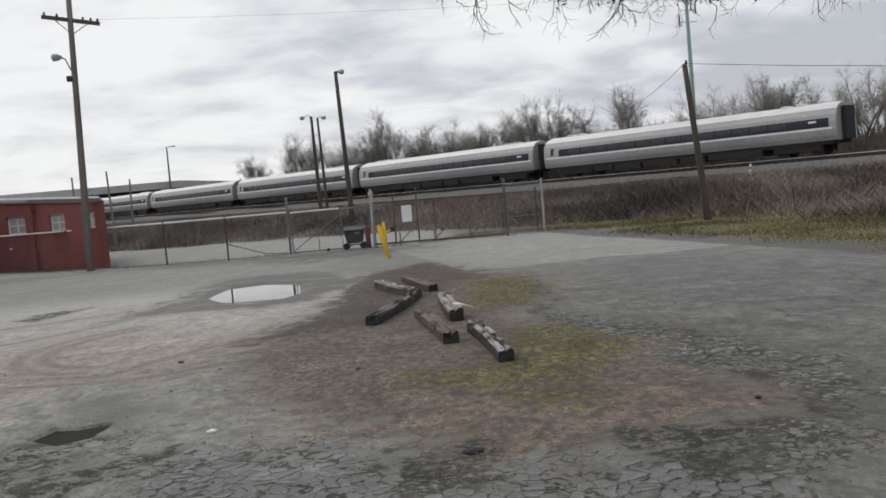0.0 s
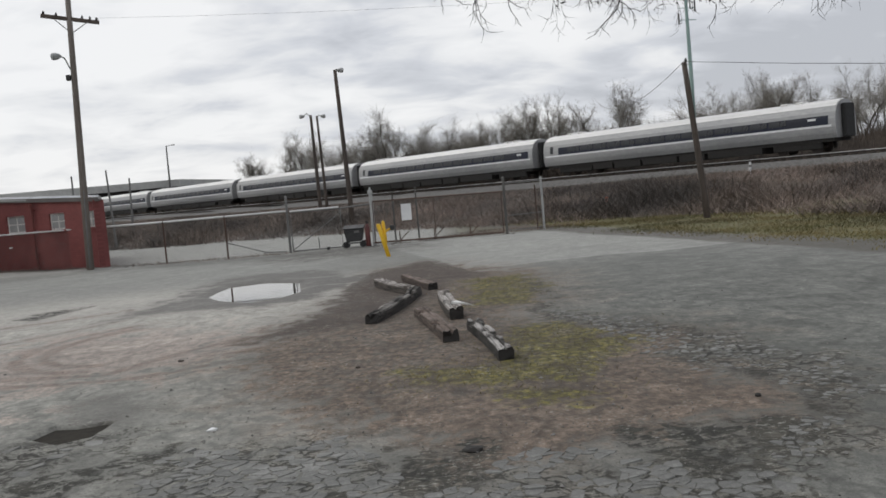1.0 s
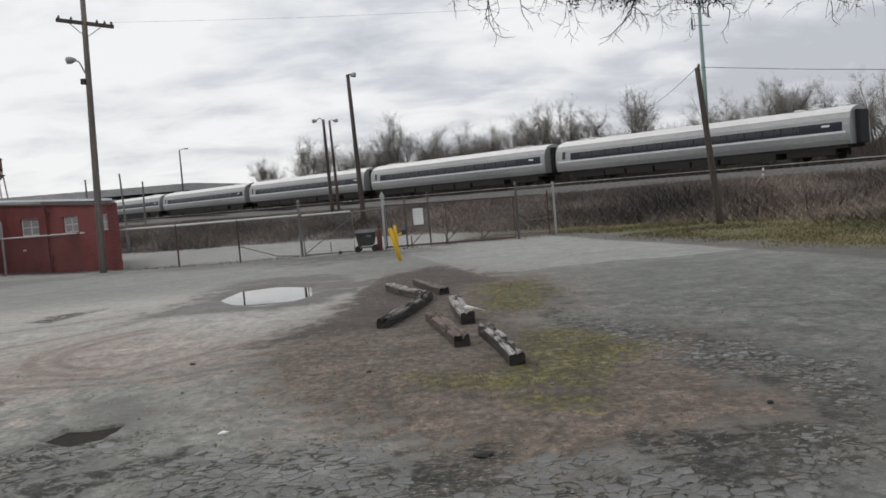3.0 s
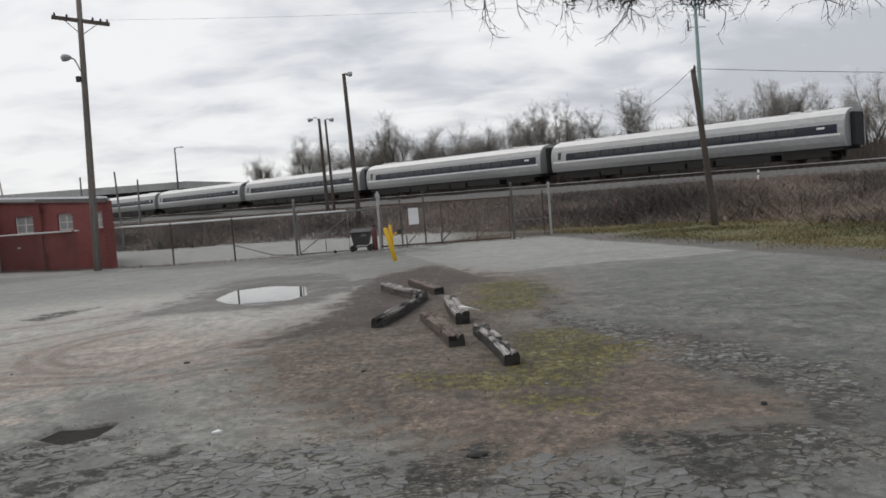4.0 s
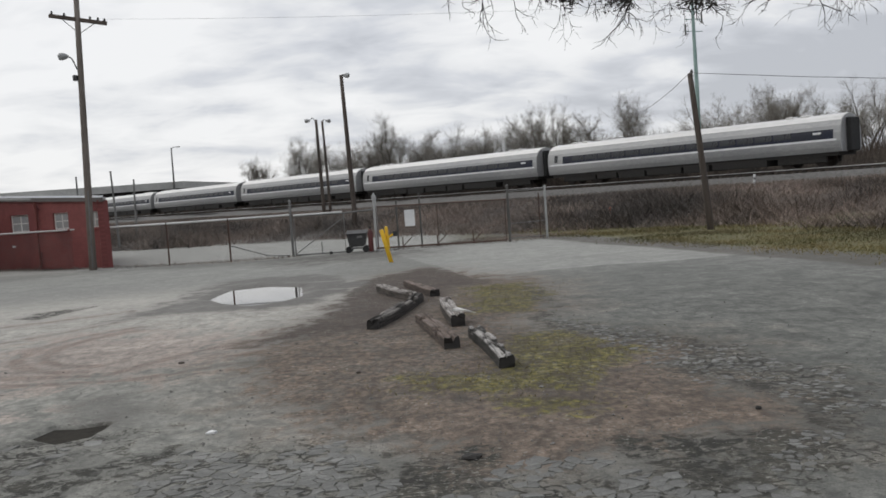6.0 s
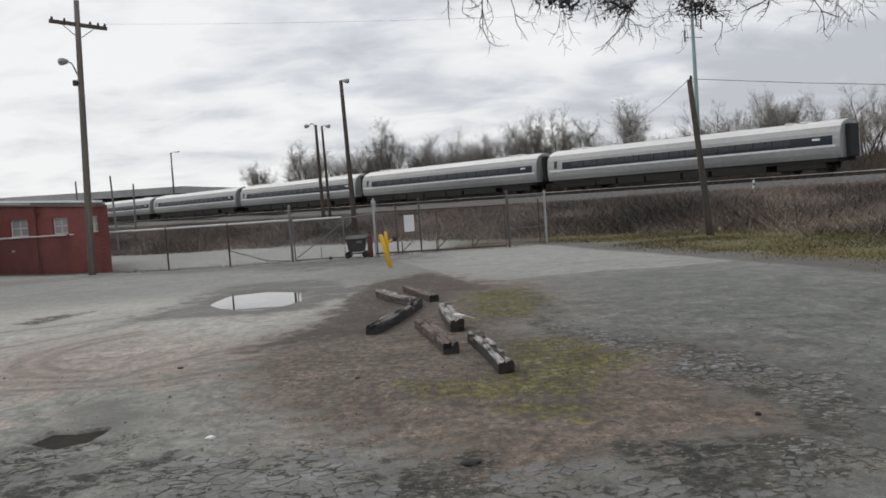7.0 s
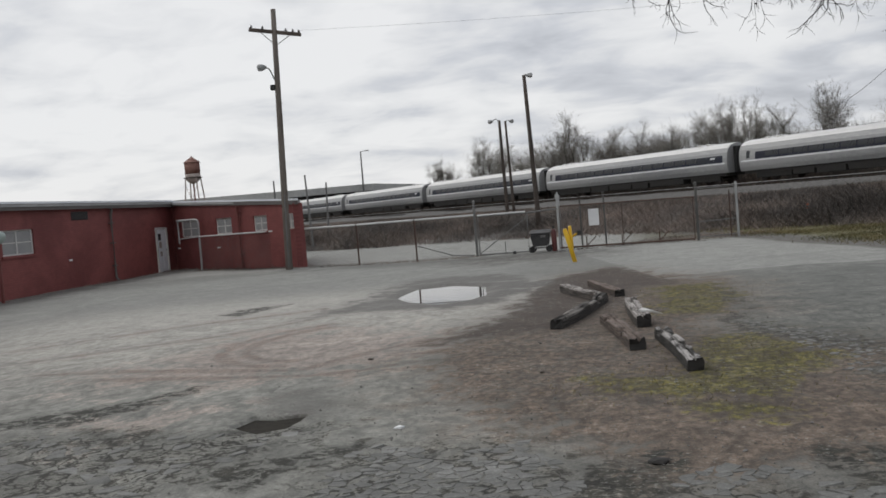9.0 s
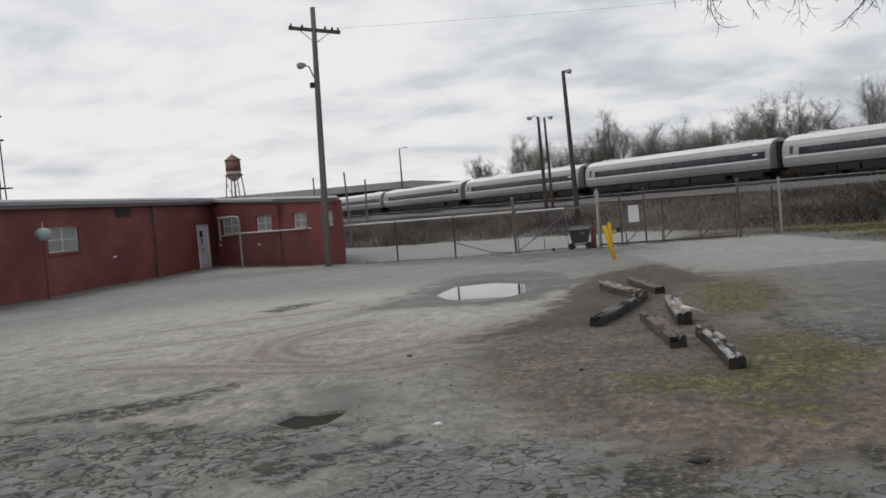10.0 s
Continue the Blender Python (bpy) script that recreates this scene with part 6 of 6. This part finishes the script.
# ---------- overhanging branch ----------
def overhanging_tree():
    rng = random.Random(42)
    ob = empty("overhanging_tree", pose(7.6, 2.6, 0), "bare tree with dark drooping twigs hanging over the yard", "tree")
    o = Vector((7.6, 2.6, 0))
    bm = BM()
    tube(bm, [(0, 0, -0.3), (0.05, 0, 1.2), (-0.1, 0.1, 2.6), (-0.3, 0.3, 3.8), (-0.2, 0.4, 6.5), (0.1, 0.3, 9.0)], [0.34, 0.27, 0.24, 0.2, 0.13, 0.05], 14)
    part("trunk", bm, "bark", ob, smooth=True)
    limb = [Vector(p) - o for p in ((7.3, 2.9, 3.5), (6.2, 4.2, 3.5), (4.8, 5.3, 3.28), (3.2, 5.9, 3.12), (1.9, 6.1, 3.15), (0.85, 6.15, 3.20), (0.2, 6.1, 3.12))]
    bm = BM()
    tube(bm, limb, [0.13, 0.10, 0.075, 0.055, 0.035, 0.018, 0.006], 8)
    part("limb", bm, "bark_dark", ob, smooth=True)
    vs, fs = [], []

    def thin(pts, r0, r1):
        bm2 = BM()
        n = len(pts)
        tube(bm2, pts, [r0 + (r1 - r0) * i / (n - 1) for i in range(n)], 4, False)
        k = len(vs)
        bm2.verts.index_update()
        vs.extend(v.co.copy() for v in bm2.verts)
        fs.extend(tuple(v.index + k for v in f.verts) for f in bm2.faces)
        bm2.free()

    def bud(p, size, n):
        lv, lf = [], []
        for _ in range(n):
            c = p + Vector((rng.gauss(0, size), rng.gauss(0, size), rng.gauss(-size * 0.4, size * 0.8)))
            d = Vector((rng.gauss(0, 1), rng.gauss(0, 1), rng.gauss(0, 1))).normalized() * rng.uniform(0.012, 0.03)
            s = d.orthogonal().normalized() * 0.009
            k = len(lv)
            lv.extend([c - s, c + s, c + d, c - d * 0.5])
            lf.append((k, k + 1, k + 2))
            lf.append((k, k + 3, k + 1))
        tagged(soup("seed_cluster", lv, lf, "bark_dark", ob, "shrivelled dark seed cluster"), kind="stuff")

    def droop(p, d, length, r, level):
        n = 7
        pts = [p]
        curl = Vector((rng.gauss(0, 0.2), rng.gauss(0, 0.15), rng.uniform(-0.02, 0.12)))
        for i in range(n):
            d = (d + curl * 0.5 + Vector((rng.gauss(0, 0.13), rng.gauss(0, 0.1), rng.gauss(-0.05, 0.1)))).normalized()
            pts.append(pts[-1] + d * length / n)
        thin(pts, r, r * 0.35)
        if level < 2:
            for i in range(2, n + 1):
                if rng.random() < (0.62 if level < 2 else 0.4):
                    sd = (d + Vector((rng.gauss(0, 0.8), rng.gauss(0, 0.5), rng.gauss(-0.15, 0.5)))).normalized()
                    droop(pts[i], sd, length * rng.uniform(0.35, 0.65), max(r * 0.55, 0.0016), level + 1)

    def limb_at(x):
        for a, b in zip(limb, limb[1:]):
            if (a.x + o.x) >= x >= (b.x + o.x):
                return a.lerp(b, ((a.x + o.x) - x) / (a.x - b.x))
        return limb[-1]

    # x along the limb, how far it hangs, sideways drift, thickness
    for x, ln, dx, r in ((0.42, 0.34, -0.3, 0.003), (0.55, 0.36, -0.3, 0.0035), (0.62, 0.55, 0.1, 0.005), (0.75, 0.62, 0.55, 0.004), (0.9, 0.40, 0.2, 0.004), (1.1, 0.42, -0.25, 0.006), (1.25, 0.5, 0.4, 0.0035), (1.45, 0.40, 0.1, 0.005),
                         (1.75, 0.78, -0.55, 0.006), (1.95, 0.55, 0.1, 0.005), (2.05, 0.72, -0.1, 0.0045), (2.3, 0.5, 0.3, 0.004), (2.45, 0.62, 0.2, 0.006), (2.62, 0.66, 0.15, 0.005), (2.85, 0.5, -0.2, 0.0035), (3.1, 0.42, 0.1, 0.004), (3.3, 0.55, -0.3, 0.003), (3.6, 0.5, 0.1, 0.004), (4.0, 0.6, 0.2, 0.005)):
        p = limb_at(x)
        droop(p, Vector((dx, rng.gauss(0, 0.15), -1)).normalized(), ln * 0.52, r * 1.35, 0)
    for i in range(30):
        droop(limb_at(rng.uniform(0.5, 4.4)), Vector((rng.gauss(0, 0.9), rng.gauss(0, 0.3), -0.8)).normalized(), rng.uniform(0.2, 0.48), rng.uniform(0.0012, 0.0026), 0)
    for x, z in ((1.10, -0.13), (1.2, -0.16), (1.45, -0.15), (1.54, -0.19), (1.95, -0.20), (2.05, -0.22)):
        bud(limb_at(x) + Vector((0, 0, z)), 0.045, 130)
        thin([limb_at(x), limb_at(x) + Vector((0.02, 0, z / 2)), limb_at(x) + Vector((0, 0, z))], 0.005, 0.003)
    tagged(soup("twig_spray", vs, fs, "bark_dark", ob, "dark drooping bare twigs"), kind="stuff")


overhanging_tree()

# ---------- litter and stones ----------
def lump(name, x, y, r, flat, seed, material, label, category):
    rng = random.Random(seed)
    bm = BM()
    bmesh.ops.create_icosphere(bm, subdivisions=2, radius=r)
    for v in bm.verts:
        k = 1 + 0.35 * noise.noise(v.co * (2.2 / r) + Vector((seed, 0, 0)))
        v.co = Vector((v.co.x * k, v.co.y * k, v.co.z * k * flat))
    ob = part(name, bm, material)
    ob.matrix_basis = pose(x, y, float(ground_z(x, y)) + r * flat * 0.45, 0, 0, rng.uniform(0, 360))
    return tagged(ob, label, category)


lump("asphalt_lump", 0.37, 6.36, 0.07, 0.32, 1, "under", "black lump of broken asphalt on the earth", "asphalt lump")
lump("asphalt_lump", 2.62, 7.05, 0.025, 0.7, 2, "under", "small dark lump of asphalt", "asphalt lump")
lump("clod", -0.55, 9.9, 0.026, 0.6, 3, "pole_dark", "small dark clod beside the timbers", "clod")
lump("clod", -2.75, 11.5, 0.04, 0.4, 4, "pole_dark", "flat dark clod in a tyre track", "clod")
bm = BM()
prism(bm, [(-0.04, -0.02), (0.035, -0.03), (0.05, 0.01), (0.0, 0.03), (-0.035, 0.02)], 0.0, [0.008, 0.02, 0.014, 0.022, 0.01])
litter = tagged(part("paper_litter", bm, "white"), "crumpled scrap of white paper on the asphalt", "litter")
litter.matrix_basis = pose(-1.67, 7.77, float(ground_z(-1.67, 7.77)) - 0.002)

vs, fs = [], []
rs = np.random.default_rng(9)
for i in range(2200):
    y = 4.6 + 9 * rs.uniform() ** 1.8
    x = rs.normal(0.5, 2.6)
    r = rs.uniform(0.004, 0.012)
    if rs.uniform() < 0.06:
        r *= 1.8
    z = float(ground_z(x, y)) + r * 0.35
    n = len(vs)
    for d in ((1, 0.2, 0), (-0.2, 1, 0.1), (-1, -0.1, 0), (0.1, -1, 0), (0, 0, 0.8), (0, 0, -0.6)):
        q = Vector(d) * r
        vs.append((x + q.x * rs.uniform(0.7, 1.3), y + q.y * rs.uniform(0.7, 1.3), z + q.z * rs.uniform(0.6, 1.1)))
    fs += [(n, n + 1, n + 4), (n + 1, n + 2, n + 4), (n + 2, n + 3, n + 4), (n + 3, n, n + 4), (n + 1, n, n + 5), (n + 2, n + 1, n + 5), (n + 3, n + 2, n + 5), (n, n + 3, n + 5)]
tagged(soup("loose_gravel", vs, fs, surface("loose_stone", (0.10, 0.097, 0.09), (0.26, 0.25, 0.235), 3, 25, 0.9, 0, 0.2)), "loose gravel and asphalt crumbs scattered over the yard", "gravel", kind="stuff")

# ---------- broken asphalt slabs ----------
def slab_material():
    k = Nodes("broken_asphalt")
    big, mid, fine, grit = k.noise(0.35, 4, 0.6, 0.5), k.noise(1.6, 5, 0.6, 0.4), k.noise(13, 4, 0.65), k.noise(75, 3, 0.7)
    col = k.mix(k.span(mid, 0.3, 0.7), (0.135, 0.136, 0.129), (0.265, 0.265, 0.252))
    o = k.t.nodes.new("ShaderNodeObjectInfo")
    g = k.t.nodes.new("ShaderNodeNewGeometry")
    r = k.mathn("FRACT", k.mathn("ADD", o.outputs["Random"], g.outputs["Random Per Island"]))
    col = k.mix(0.5, col, k.mix(r, (0.6, 0.595, 0.58), (1.12, 1.12, 1.11)), "MULTIPLY")
    col = k.mix(0.55, col, k.mix(k.span(grit, 0.25, 0.75), (0.62, 0.62, 0.62), (1.25, 1.25, 1.25)), "MULTIPLY")
    col = k.mix(0.5, col, k.mix(k.span(fine, 0.2, 0.8), (0.6, 0.6, 0.6), (1.3, 1.3, 1.3)), "MULTIPLY")
    h = k.mathn("ADD", k.mathn("MULTIPLY", fine, 0.5), k.mathn("MULTIPLY", grit, 0.35))
    return k.finish(col, 0.92, h, 0.5, 0.015)


SLAB = slab_material()


def cells(x0, x1, y0, y1, size, seed, keep):
    """Irregular convex cells that fill a rectangle."""
    rng = np.random.default_rng(seed)
    nx_, ny_ = int((x1 - x0) / size), int((y1 - y0) / size)
    pts = {}
    for j in range(-1, ny_ + 1):
        for i in range(-1, nx_ + 1):
            if rng.uniform() < 0.62:
                pts[i, j] = np.array([x0 + (i + 0.5 + rng.uniform(-0.48, 0.48)) * size, y0 + (j + 0.5 + rng.uniform(-0.48, 0.48)) * size * 1.0])
    for j in range(ny_):
        for i in range(nx_):
            c = pts.get((i, j))
            if c is None or not keep(c[0], c[1], rng):
                continue
            poly = [c + np.array(d) * size * 3 for d in ((-1, -1), (1, -1), (1, 1), (-1, 1))]
            for dj in range(-4, 5):
                for di in range(-4, 5):
                    q = pts.get((i + di, j + dj))
                    if q is None or (di == 0 and dj == 0):
                        continue
                    m, n = (c + q) / 2, q - c
                    out = []
                    for a, b in zip(poly, poly[1:] + poly[:1]):
                        da, db = (a - m) @ n, (b - m) @ n
                        if da <= 0:
                            out.append(a)
                        if (da < 0) != (db < 0):
                            out.append(a + (b - a) * da / (da - db))
                    poly = out
                    if len(poly) < 3:
                        break
            if len(poly) >= 3:
                yield c, poly, rng


def slab_shape(c, poly, rng, gap, lift, vary=0.0):
    """Top, bevel and side rings of one slab, relative to c."""
    shrink = 1 - gap / max(0.05, float(np.mean([np.hypot(*(p - c)) for p in poly])))
    shrink *= 1 - vary * rng.uniform()
    ring = []
    for a, b in zip(poly, poly[1:] + poly[:1]):
        for t in (0.0, 0.33, 0.66):
            p = (a + (b - a) * t - c) * shrink * (1 + rng.uniform(-0.13, 0.05))
            ring.append(p)
    n = len(ring)
    tx, ty = rng.normal(0, 0.05), rng.normal(0, 0.05)
    vs_, fs_ = [], []
    for k, z in ((1.0, -0.03), (1.0, lift - 0.006), (0.93, lift)):
        for p in ring:
            vs_.append((p[0] * k, p[1] * k, z + (p[0] * tx + p[1] * ty if z > 0 else 0)))
    for r in range(2):
        for i in range(n):
            fs_.append((r * n + i, r * n + (i + 1) % n, (r + 1) * n + (i + 1) % n, (r + 1) * n + i))
    fs_.append(tuple(range(2 * n, 3 * n)))
    return vs_, fs_


def slab_field(x0, x1, y0, y1, size, seed, keep, single, lift):
    jv, jf = [], []
    made = 0
    for c, poly, rng in cells(x0, x1, y0, y1, size, seed, keep):
        vs_, fs_ = slab_shape(c, poly, rng, rng.uniform(0.0, 0.005), rng.uniform(0.1, 1.0) * lift, 0.03 if single else 0.35)
        z = float(ground_z(c[0], c[1]))
        if single and made < 290:
            ob = soup("slab", vs_, fs_, SLAB, GROUND)
            ob.location = (c[0], c[1], z)
            made += 1
        else:
            k = len(jv)
            jv += [(a + c[0], b + c[1], d + z) for a, b, d in vs_]
            jf += [tuple(i + k for i in f) for f in fs_]
    if jv:
        tagged(soup("slab_rubble", jv, jf, SLAB, GROUND), kind="stuff")


def in_polys(x, y, polys, amp, scale, seed):
    return float(any_outline(x, y, polys)) + amp * noise.noise(Vector((x * scale, y * scale, seed))) > 0


slab_field(-2.4, 2.2, 4.9, 7.3, 0.085, 1, lambda x, y, r: in_polys(x, y, CRACKED[:1], 0.8, 2.2, 3.0) and not in_polys(x, y, DARK, 0.2, 3.0, 2.0) and r.uniform() < 0.8, True, 0.006)
slab_field(-6.0, -2.3, 5.2, 8.2, 0.15, 4, lambda x, y, r: in_polys(x, y, CRACKED[1:2], 0.4, 1.4, 5.0) and not in_polys(x, y, [POTHOLE] + list(DARK), 0.15, 3.0, 1.0) and r.uniform() < 0.4, False, 0.005)
slab_field(1.2, 4.2, 5.0, 13.5, 0.060, 2, lambda x, y, r: in_polys(x, y, CRACKED[2:], 0.5, 1.8, 9.0) and r.uniform() < 0.38, False, 0.007)
